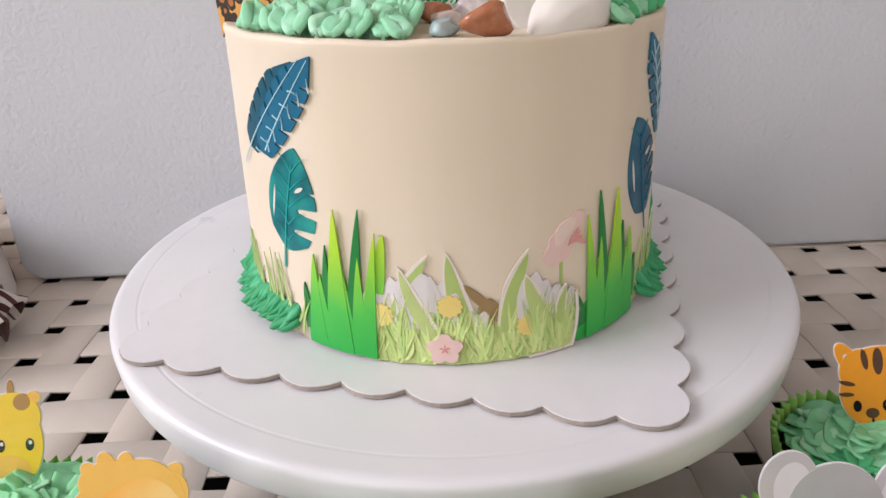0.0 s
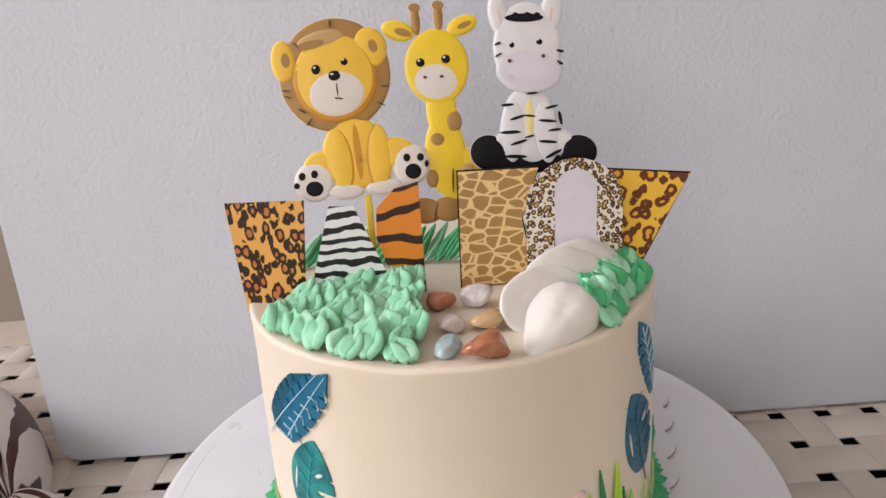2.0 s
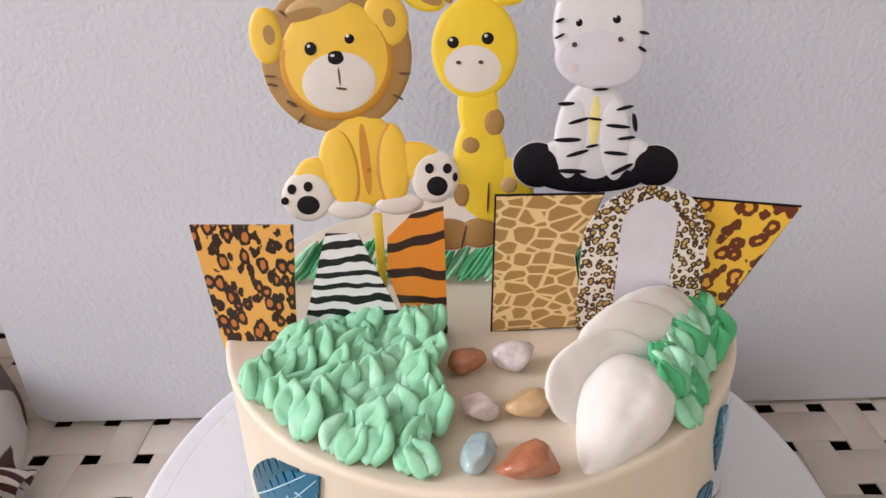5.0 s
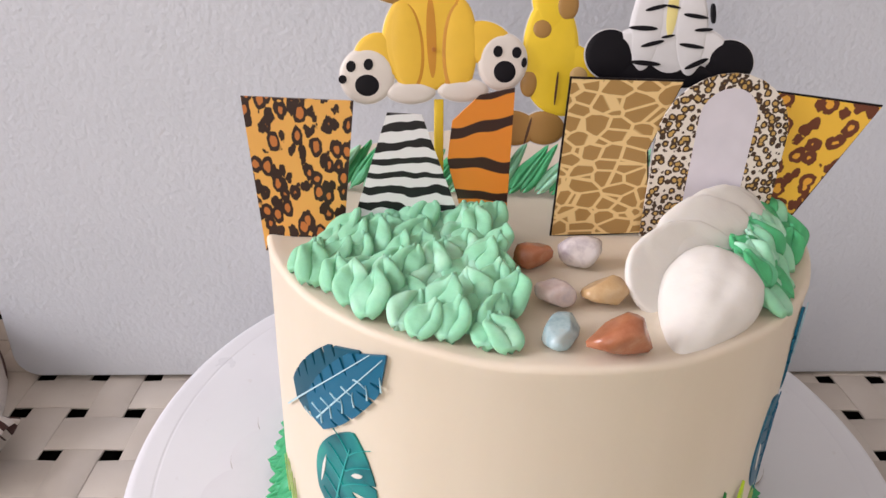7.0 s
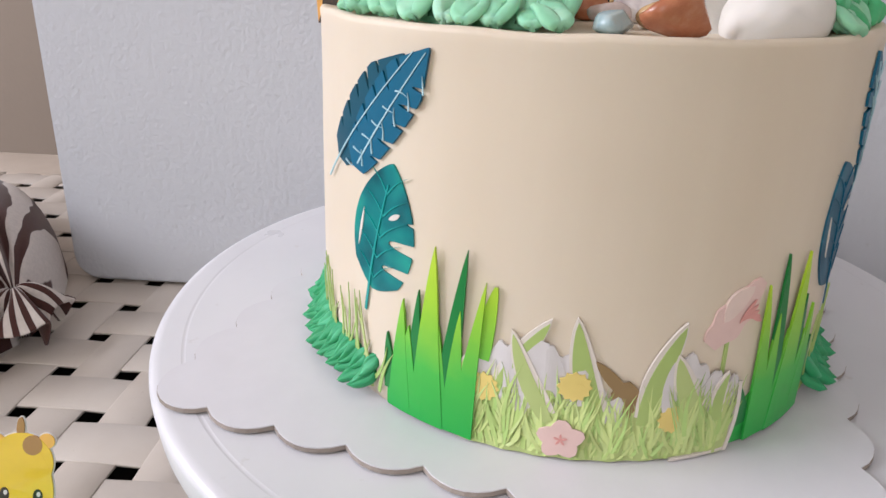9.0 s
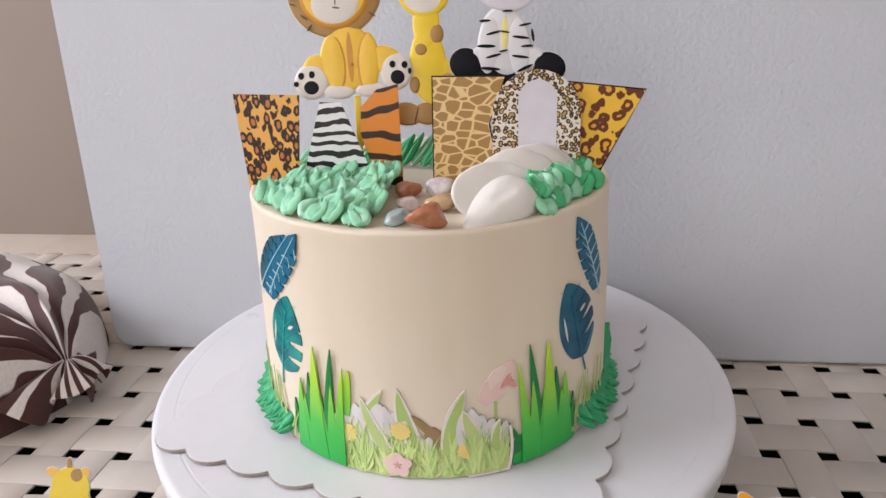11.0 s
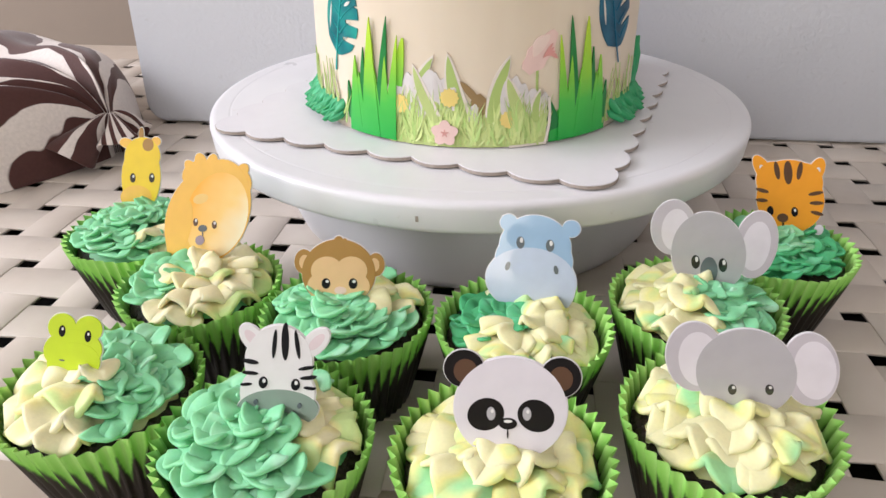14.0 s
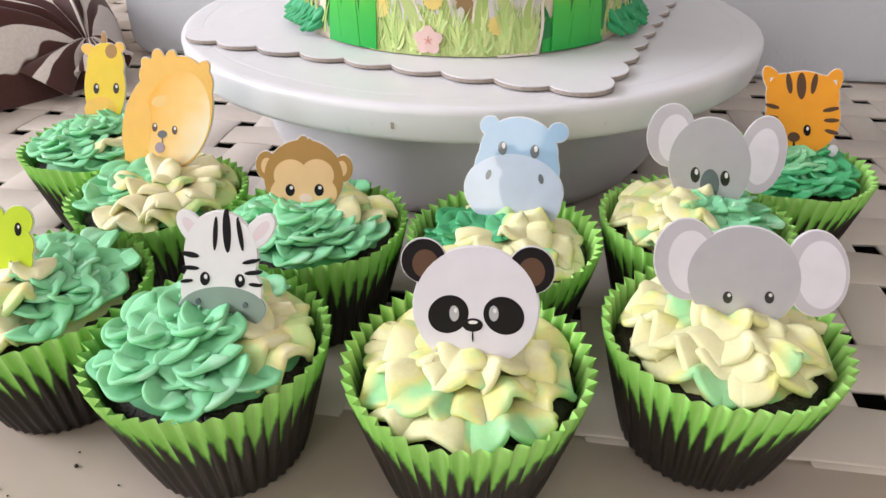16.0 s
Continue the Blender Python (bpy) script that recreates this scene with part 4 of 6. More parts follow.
def meadow_panel():
    """The printed meadow strip between the two tufts."""
    strip = cutout("meadow_cutout", "printed meadow strip with yellow and pink flowers round the cake's foot", "")
    k = radians(1) * 0.0806

    def lift(a):
        return 0.0012 * max(0, (a - 12) / 19) ** 2 + 0.0004 * math.sin(a * 0.5) ** 2

    def crest(a):
        return 24 + 11 * bell((a + 17) / 22) * (1 if a < 5 else 0) + 9 * bell((a - 14) / 12) - 5 * bell((a - 6) / 14) + 1.2 * math.sin(a * 2.1)

    bm = bmesh.new()
    cols = []
    for i in range(91):
        a = -18 + 49.5 * i / 90
        top = crest(a) * 0.92
        cols.append([bm.verts.new(on_cake(a * k, z / 1000, 0.0009 + lift(a))) for z in (0.2, top * 0.33, top * 0.62, top)])
    for c, d in zip(cols, cols[1:]):
        for j in range(3):
            bm.faces.new((c[j], d[j], d[j + 1], c[j + 1])).material_index = (1, 1, 0)[j]
    rim = bmesh.ops.extrude_edge_only(bm, edges=[e for e in bm.edges if e.is_boundary])
    for v in [g for g in rim["geom"] if isinstance(g, bmesh.types.BMVert)]:
        v.co -= Vector((v.co.x - CX, v.co.y - CY, 0)).normalized() * 0.0007
    part("backing", bm, [ink("mist"), ink("grasspale")], strip, "", False)
    rnd = random.Random(11)
    bm = bmesh.new()
    for q in range(560):
        a, z0 = rnd.uniform(-17, 30.5), rnd.uniform(0.3, 11)
        z1 = min(z0 + rnd.uniform(7, 17), crest(a) * 0.95)
        sliver(bm, (a, z0), (a + rnd.uniform(-3.4, 3.4), z1), rnd.uniform(0.00022, 0.00065), 0.00098 + lift(a) + 0.0000003 * q, rnd.choice((0, 1, 2, 2, 3)), rnd.uniform(-0.0014, 0.0014), lambda f: 1 - f ** 1.6, None, 6, 1, 0.0001)
    tagged(part("fine_grass", bm, [ink("grassolive"), ink("grasspale"), ink("grassyellow"), ink("grassmid")], strip), kind="stuff")
    for a, lean, top, w, tone in ((-12, 9, 38, 0.0024, "grassolive"), (-2, -7, 34, 0.0020, "grasspale"), (6.5, -5, 39, 0.0026, "grassolive"), (14.5, 5, 38, 0.0026, "grassolive"),
                                  (25, -6, 30, 0.0024, "grasspale"), (-16, -1, 25, 0.0016, "grassyellow"), (20, 3, 23, 0.0016, "grassmid"), (-6, 3, 25, 0.0013, "grassyellow"), (28, 1, 24, 0.0015, "grassolive")):
        patch("blade_edge", strip, ink("cream"), ((a, 13), (a + lean * 1.03, top * 1.03), w * 1.35, 0.00112 + lift(a), 0, 0.0010, lambda f: bell(0.22 + 0.78 * f), None, 14, 3, 0.0006), label="pale cut edge")
        patch("blade", strip, ink(tone), ((a, 11), (a + lean, top), w, 0.00122 + lift(a), 0, 0.0010, lambda f: bell(0.22 + 0.78 * f), None, 14, 3, 0.0006))
    patch("earth_patch", strip, ink("earth"), ((10.2, 23.5), (12.0, 10), 0.0042, 0.00118, 0, 0, lambda f: (1 - f) ** 0.7 * min(1, 0.3 + 3 * f), None, 14, 4, 0.0004), ((5.0, 29), (12.0, 18), 0.0016, 0.00119, 0, 0, bell, None, 8, 2, 0.0004))
    for a, lean, top, w in ((-8.5, 5, 33, 0.0042), (-1.0, -1, 30, 0.0036), (21.0, -2, 29, 0.0046), (26.0, 1, 25, 0.0036)):
        patch("pale_bud", strip, ink("mist"), ((a, 13), (a + lean, top), w, 0.00094 + lift(a), 0, 0, lambda f: bell(0.30 + 0.66 * f), None, 12, 4, 0.0004), label="pale printed bud")
    for a, z in ((-13.6, 17.6), (2.0, 21.8), (19.9, 12.4)):
        rays = [((a, z), (a + 3.0 * math.cos(t), z + 4.2 * math.sin(t)), 0.0015, 0.00128 + lift(a) + 0.000004 * q, 0, 0, lambda f: bell(0.2 + 0.8 * f), None, 5, 2, 0.0003) for q, t in ((q, q * math.tau / 12) for q in range(12))]
        patch("flower", strip, ink("flower"), *rays, label="yellow printed flower")
    patch("cut_edge", strip, ink("cream"), ((31.3, 0.3), (31.9, 21), 0.0006, 0.0024, 0, -0.0012, full, None, 14, 1, 0.0006), ((20.0, 0.4), (31.5, 0.9), 0.0004, 0.0022, 0, 0, full, None, 12, 1, 0.0006), label="pale curling cut edge")
    hearts = [((0.6, 6.4), (0.6 + 1.3 * math.cos(t), 6.4 + 1.8 * math.sin(t)), 0.0003, 0.0021 + 0.000004 * q, 0, 0, bell, None, 5, 1, 0.0002) for q, t in ((q, radians(90 + 72 * q)) for q in range(5))]
    bloom = patch("flower", strip, ink("petalred"), *hearts, label="pale pink printed flower")
    for q in range(5):
        t = radians(90 + 72 * q)
        patch("petal", bloom, ink("petalpink"), ((0.6, 6.4), (0.6 + 4.2 * math.cos(t), 6.4 + 5.8 * math.sin(t)), 0.0027, 0.0019 + 0.000004 * q, 0, 0, lambda f: bell(0.15 + 0.80 * f), None, 8, 3, 0.0003))


meadow_panel()


def pink_bloom():
    bloom = cutout("flower_cutout", "pale pink printed flower cut-out stuck on the cake", "")
    patch("petal", bloom, ink("petalpink"), ((24.5, 32), (33.5, 47.5), 0.0050, 0.0011, 0, 0, lambda f: bell(0.1 + 0.86 * f) * (1 + 0.10 * math.sin(21 * f)), lambda f: bell(0.1 + 0.86 * f) * (1 - 0.12 * math.sin(17 * f)), 18, 5))
    patch("petal", bloom, ink("petalpale"), ((26.5, 38), (31.5, 46.5), 0.0026, 0.0013, 0, 0.001, bell, None, 10, 3))
    rays = [((29.6 + 0.5 * k, 37.2 + 0.5 * k), (32.5 + 0.5 * k, 43.0 - 1.6 * k), 0.0007, 0.0015 + 0.00004 * k, 0, 0, bell, None, 6, 1, 0.0002) for k in range(5)]
    patch("flower_heart", bloom, ink("petalred"), *rays)
    patch("stem", bloom, ink("grassolive"), ((28.0, 36), (28.4, 22), 0.0005, 0.0010, 0, 0, full, None, 8, 1))


pink_bloom()


def wisps(a0, a1, count, label, seed):
    tuft = cutout("grass_cutout", label, "grass cut-outs on the cake")
    rnd = random.Random(seed)
    for k in range(count):
        a = a0 + (a1 - a0) * k / (count - 1) + rnd.uniform(-1, 1)
        patch("wisp", tuft, ink(rnd.choice(("grassolive", "grassmid", "grassmid", "grasspale"))), ((a, 3), (a + rnd.uniform(-6, 6), rnd.uniform(16, 31)), 0.0006, 0.0009 + 0.00004 * k, 0, rnd.uniform(-0.002, 0.002), lambda f: 1 - f ** 2, None, 10, 1, 0.0003))


wisps(-66, -37, 24, "thin printed green grass wisps on the cake side", 5)
wisps(54, 76, 18, "thin pale printed grass wisps on the cake side", 6)


# ---------------------------------------------------------------- meringue and stones on the cake
def build_meringue():
    """A shell border: a broad tongue drawn to a tip, a hollow lip above it and thinner lips stacked behind."""
    shell = thing("meringue", "white piped meringue shell lying on the cake", "meringue", pose(CX, CY - 0.0045, TOP - 0.001))

    def soft(bm):
        for v in bm.verts:
            v.co += 0.0006 * Vector((noise.noise(v.co * 75), noise.noise(v.co * 90 + Vector((5, 0, 0))), noise.noise(v.co * 90 + Vector((0, 5, 0)))))
            v.co += 0.0002 * Vector((noise.noise(v.co * 300), noise.noise(v.co * 320 + Vector((5, 0, 0))), noise.noise(v.co * 310 + Vector((0, 5, 0)))))
        return bm

    def lip(c, rad, heading, lean, hollow, deep):
        """One lip: a thick round petal whose face looks along the heading and leans back."""
        bm = bmesh.new()
        got = bmesh.ops.create_uvsphere(bm, u_segments=56, v_segments=36, radius=1)["verts"]
        m = Matrix.Translation(c) @ Matrix.Rotation(radians(heading), 4, "Z") @ Matrix.Rotation(radians(lean), 4, "X")
        for v in got:
            p = v.co.copy()
            rim = min(1.0, math.hypot(p.x, p.z))
            y = p.y * deep
            if p.y < 0:
                y += hollow * (1 - rim * rim) ** 0.8
            v.co = m @ Vector((p.x * rad[0], y, p.z * rad[1]))
        part("lip", soft(bm), M_WHITE, shell)

    lip((0.0358, -0.0388, 0.0060), (0.0180, 0.0128), 26, -38, 0.0062, 0.0056)
    lip((0.0432, -0.0290, 0.0080), (0.0174, 0.0136), 28, -36, 0.0005, 0.0040)
    lip((0.0490, -0.0222, 0.0082), (0.0164, 0.0134), 30, -32, 0.0005, 0.0038)
    lip((0.0546, -0.0170, 0.0070), (0.0128, 0.0124), 33, -28, 0.0005, 0.0036)
    lip((0.0590, -0.0115, 0.0044), (0.0092, 0.0100), 38, -26, 0.0005, 0.0036)
    bm = bmesh.new()
    ellipsoid(bm, (0.0520, -0.0250, 0.002), (0.0100, 0.0130, 0.0075), (0, 0, -40), 32)
    part("core", soft(bm), M_WHITE, shell)
    bm = bmesh.new()
    got = bmesh.ops.create_uvsphere(bm, u_segments=64, v_segments=48, radius=1)["verts"]
    turn = Matrix.Translation((0.0370, -0.0499, 0.0026)) @ Matrix.Rotation(radians(-24), 4, "Z") @ Matrix.Rotation(radians(12), 4, "X")
    for v in got:                                              # widest at the back, folded along its middle
        x, y, z = v.co
        ahead = (1 - y) / 2
        wide = 0.0152 * (1 - 0.74 * ahead ** 1.35)
        v.co = turn @ Vector((x * wide - 0.0030 * ahead ** 2 + 0.0012, y * 0.0200, z * 0.0112 * (1 - 0.50 * ahead) - 0.0006 * math.exp(-((x - 0.30) / 0.24) ** 2) * max(0, z) * (1 - y * y)))
    part("tongue", soft(bm), M_WHITE, shell)


build_meringue()


def stone(x, y, r, turn, colours, label, seed, flat=0.62):
    bm = bmesh.new()
    bmesh.ops.create_icosphere(bm, subdivisions=3, radius=1)
    rnd = random.Random(seed)
    cuts = [(Vector((rnd.gauss(0, 1), rnd.gauss(0, 1), rnd.gauss(0, 0.8))).normalized(), rnd.uniform(0.55, 0.78)) for _ in range(10)]
    for v in bm.verts:
        for nrm, d in cuts:
            over = v.co.dot(nrm) - d
            if over > 0:
                v.co -= nrm * over * 0.97
        v.co *= 1 + 0.06 * noise.noise(v.co * 2 + Vector((seed, 0, 0)))
        v.co = Vector((v.co.x * r[0], v.co.y * r[1], v.co.z * r[0] * flat))
    low = min(v.co.z for v in bm.verts)
    name = "pebble_" + str(seed)
    if name not in MATS:
        n = Nodes(name)
        col = n.ramp(n.noise(130.0, 5, 0.65), (0.32, colours[0]), (0.55, colours[1]), (0.75, colours[2]))
        n.bump(n.noise(500.0, 3), 0.15, 0.0005)
        MATS[name] = n.done(col, 0.26, 0.5, 0.05)
    thing("pebble", label, "pebble", pose(x, y, TOP - low - 0.0006, 0, 0, turn), "pebbles on the cake", bm=bm, mats=MATS[name])


ORANGE = ((0.32, 0.105, 0.048), (0.44, 0.17, 0.085), (0.52, 0.26, 0.15))
BLUSH = ((0.48, 0.35, 0.32), (0.60, 0.50, 0.47), (0.42, 0.37, 0.40))
stone(-0.0015, -0.0295, (0.0056, 0.0060), 30, ORANGE, "polished orange-brown pebble on the cake", 1)
stone(0.0115, -0.0275, (0.0076, 0.0050), 12, ((0.36, 0.30, 0.33), (0.66, 0.60, 0.58), (0.72, 0.68, 0.66)), "white marbled pebble on the cake", 2)
stone(0.0030, -0.0475, (0.0050, 0.0064), 20, BLUSH, "pale pinkish-grey pebble on the cake", 3)
stone(0.0150, -0.0465, (0.0060, 0.0066), -15, ((0.44, 0.26, 0.11), (0.56, 0.38, 0.20), (0.60, 0.46, 0.30)), "translucent honey-brown pebble on the cake", 4)
stone(0.0030, -0.0635, (0.0050, 0.0064), -25, ((0.22, 0.33, 0.36), (0.38, 0.50, 0.52), (0.42, 0.44, 0.40)), "blue-grey pebble on the cake", 5)
stone(0.0152, -0.0680, (0.0085, 0.0054), 12, ORANGE, "large orange-red pebble at the cake's edge", 6)

# ---------------------------------------------------------------- printed cards
class Card:
    """A cut-out printed card in its own plane: x to the right, z up, in mm, facing -y. Shapes are laid on one another, each a hair further out."""

    def __init__(self, puff=0.0, ink=ink):
        self.bm, self.mats, self.rank, self.puff, self.ink = bmesh.new(), [], 0, puff, ink

    def slot(self, m):
        if m not in self.mats:
            self.mats.append(m)
        return self.mats.index(m)

    def shape(self, pts, front, back, m):
        i = self.slot(m)
        a = [self.bm.verts.new((x / 1000, -front, z / 1000)) for x, z in pts]
        b = [self.bm.verts.new((x / 1000, -back, z / 1000)) for x, z in pts]
        self.bm.faces.new(a).material_index = i
        self.bm.faces.new(b[::-1]).material_index = i
        for k in range(len(a)):
            self.bm.faces.new((a[k], a[k - 1], b[k - 1], b[k])).material_index = i

    def oval(self, u, v, a, b, turn, grow=0.0, n=40):
        c, s = math.cos(radians(turn)), math.sin(radians(turn))
        a, b = a + grow, b + grow
        return [(u + a * math.cos(t) * c - b * math.sin(t) * s, v + a * math.cos(t) * s + b * math.sin(t) * c) for t in (k * math.tau / n for k in range(n))]

    def e(self, u, v, a, b, turn, colour, edge=0):
        self.rank += 1
        if edge:
            self.shape(self.oval(u, v, a, b, turn, 0.28), 0.00030 + self.rank * 0.000004, 0, self.ink("white"))
        front = 0.00055 + self.rank * 0.000022
        if not self.puff or min(a, b) < 1.6:
            self.shape(self.oval(u, v, a, b, turn, 0, 40 if a > 1.5 else 16), front + self.puff, 0.00025, self.ink(colour))
            return
        self.shape(self.oval(u, v, a, b, turn), front - self.puff * 0.5 - 0.000004, 0.00025, self.ink(colour))
        i, rings = self.slot(self.ink(colour)), []                  # a softly rounded relief
        for grow, depth in ((0.0, front - self.puff * 0.5), (-0.25, front), (-0.75, front + self.puff * 0.6), (-1.4, front + self.puff * 0.92)):
            rings.append([self.bm.verts.new((x / 1000, -depth, z / 1000)) for x, z in self.oval(u, v, a, b, turn, grow)])
        for p, q in zip(rings, rings[1:]):
            for k in range(len(p)):
                f = self.bm.faces.new((p[k - 1], p[k], q[k], q[k - 1]))
                f.material_index, f.smooth = i, True
        f = self.bm.faces.new(rings[-1])
        f.material_index, f.smooth = i, True

    def poly(self, pts, m, grow=None):
        self.rank += 1
        if grow:
            cx, cz = sum(p[0] for p in pts) / len(pts), sum(p[1] for p in pts) / len(pts)
            g = [(x + grow * (1 if x > cx else -1), z + grow * (1 if z > cz else -1)) for x, z in pts]
            self.shape(g, 0.0005, 0, ink("black"))
        self.shape(pts, 0.0008 + self.rank * 0.00002, 0.0002, m)


def plane_pose(x, y, z, nx, ny, nz):
    """The pose of a card through a point whose back looks along n."""
    n = Vector((nx, ny, nz)).normalized()
    up = (Vector((0, 0, 1)) - n * n.z).normalized()
    right = n.cross(up)
    m = Matrix((right, n, up)).transposed().to_4x4()
    m.translation = (x, y, z)
    return m


def stick(parent, u, v0, v1, width, colour, back=0.0008):
    bm = bmesh.new()
    box(bm, (u - width) / 1000, (u + width) / 1000, 0.0, back, v0 / 1000, v1 / 1000, 0.0003)
    part("stick", bm, ink(colour), parent, "thin stick holding the card")


def topper(name, label, m, draw, sticks, group):
    c = Card(0.0004)
    draw(c.e)
    ob = thing(name, label, "cake topper", m, group)
    part("card", c.bm, c.mats, ob, smooth=False)
    for s in sticks:
        stick(ob, *s)




def draw_lion(e):
    e(-37.0, -0.0, 20.40, 19.76, 42, "ochre", 1)
    e(-45.8, -33.3, 6.71, 6.46, 62, "amber", 1)
    e(-16.7, -29.5, 7.69, 5.52, -21, "amber", 1)
    e(-33.0, -28.4, 13.60, 11.60, 82, "amber", 1)
    e(-31.6, -28.0, 10.25, 1.30, -88, "amberdark")
    e(-37.6, -30.4, 12.29, 5.20, -85, "amberdark")
    e(-38.1, -30.0, 12.09, 5.00, -85, "amber")
    e(-24.6, -30.9, 12.74, 5.10, 89, "amberdark")
    e(-24.2, -30.7, 12.56, 4.90, 89, "amber")
    e(-48.7, -37.7, 7.37, 7.17, 46, "cream", 1)
    e(-12.4, -34.2, 7.46, 6.63, 87, "cream", 1)
    e(-37.1, -42.0, 6.61, 3.02, -0, "cream", 1)
    e(-23.0, -41.5, 6.83, 3.03, -0, "cream", 1)
    e(-48.8, -40.1, 4.18, 3.76, 1, "ink")
    e(-52.9, -35.2, 1.49, 1.26, 78, "ink")
    e(-48.3, -34.7, 1.49, 1.26, 79, "ink")
    e(-55.2, -38.5, 1.13, 1.08, 62, "ink")
    e(-11.8, -36.7, 3.70, 3.56, -14, "ink")
    e(-13.8, -31.4, 1.48, 1.28, 86, "ink")
    e(-8.7, -31.7, 1.48, 1.29, 88, "ink")
    e(-6.6, -34.3, 1.31, 0.74, 86, "ink")
    e(-54.9, 6.2, 7.21, 4.31, -89, "amber", 1)
    e(-54.0, 6.5, 2.51, 1.55, -89, "ochre")
    e(-23.3, 9.1, 7.06, 5.75, -75, "amber", 1)
    e(-22.4, 9.4, 2.35, 1.57, -75, "ochre")
    e(-37.0, -1.2, 15.64, 15.06, 56, "amberdark")
    e(-37.1, -0.7, 15.28, 14.70, 56, "amber")
    e(-40.8, 12.7, 8.63, 3.31, 9, "tan")
    e(-44.7, 11.2, 5.18, 1.49, 9, "ochre")
    e(-49.8, 11.6, 1.48, 0.24, -45, "brown")
    e(-55.1, -4.0, 1.56, 0.24, -5, "brown")
    e(-21.4, -11.1, 1.60, 0.25, -30, "brown")
    e(-48.1, -15.7, 1.63, 0.24, 49, "brown")
    e(-37.0, 18.2, 1.32, 0.24, 83, "brown")
    e(-36.9, -6.5, 10.59, 8.51, 6, "cream")
    e(-36.7, -4.9, 2.42, 0.28, -88, "brown")
    e(-36.4, -8.1, 1.58, 0.35, -10, "brown")
    e(-43.6, 2.6, 1.71, 1.55, 72, "ink")
    e(-33.2, 4.6, 1.75, 1.69, 22, "ink")
    e(-37.2, -0.2, 2.97, 2.40, 3, "black")
    e(-44.0, 3.3, 0.44, 0.42, 30, "white")
    e(-33.6, 5.4, 0.44, 0.42, 22, "white")
    e(-38.0, 0.6, 0.61, 0.34, -4, "white")
    e(-50.2, -11.5, 1.55, 0.36, -36, "brown")
    e(-19.2, -5.0, 1.60, 0.26, -5, "brown")
    e(-54.7, -6.3, 1.38, 0.26, -15, "brown")
    e(-31.0, -30.9, 0.55, 0.54, 68, "rust")


def draw_giraffe(e):
    e(-8.8, -52.1, 7.16, 4.85, -7, "ochre", 1)
    e(0.1, -52.2, 6.06, 4.66, -8, "ochre", 1)
    e(-4.5, -52.9, 3.87, 0.38, 76, "brown")
    e(5.3, -39.1, 10.88, 9.80, -13, "lemon", 1)
    e(1.1, -32.1, 14.91, 7.75, -88, "lemon", 1)
    e(0.8, -15.6, 10.76, 5.62, -90, "lemon", 1)
    e(-6.3, 17.5, 5.30, 1.74, -88, "ochre", 1)
    e(-6.3, 21.8, 2.07, 1.48, -4, "ochre", 1)
    e(2.1, 18.2, 5.30, 1.74, -90, "ochre", 1)
    e(2.3, 22.1, 2.08, 1.48, -4, "ochre", 1)
    e(-12.9, 14.2, 5.88, 3.52, -18, "lemon", 1)
    e(-11.2, 13.5, 3.12, 1.34, -19, "ochre")
    e(10.7, 14.5, 5.73, 3.22, 18, "lemon", 1)
    e(11.4, 14.5, 2.78, 1.02, 19, "ochre")
    e(0.3, 0.4, 13.47, 11.75, 88, "lemon", 1)
    e(-0.6, -4.8, 9.14, 7.51, -6, "cream")
    e(4.9, -19.7, 3.98, 3.11, 88, "ochre")
    e(-1.7, -25.7, 2.94, 2.74, -12, "ochre")
    e(-4.6, -40.0, 3.59, 2.42, 87, "ochre")
    e(9.0, -37.9, 2.82, 2.63, -19, "tan")
    e(2.9, -41.3, 4.56, 0.30, 86, "brown")
    e(-5.7, 2.4, 2.30, 2.23, -6, "ink")
    e(3.7, 3.0, 2.31, 2.23, -14, "ink")
    e(-6.2, 3.1, 0.44, 0.43, -6, "white")
    e(3.2, 3.7, 0.44, 0.43, -13, "white")
    e(-4.4, -2.9, 0.71, 0.52, -5, "brown")
    e(1.7, -3.1, 0.72, 0.52, -6, "brown")


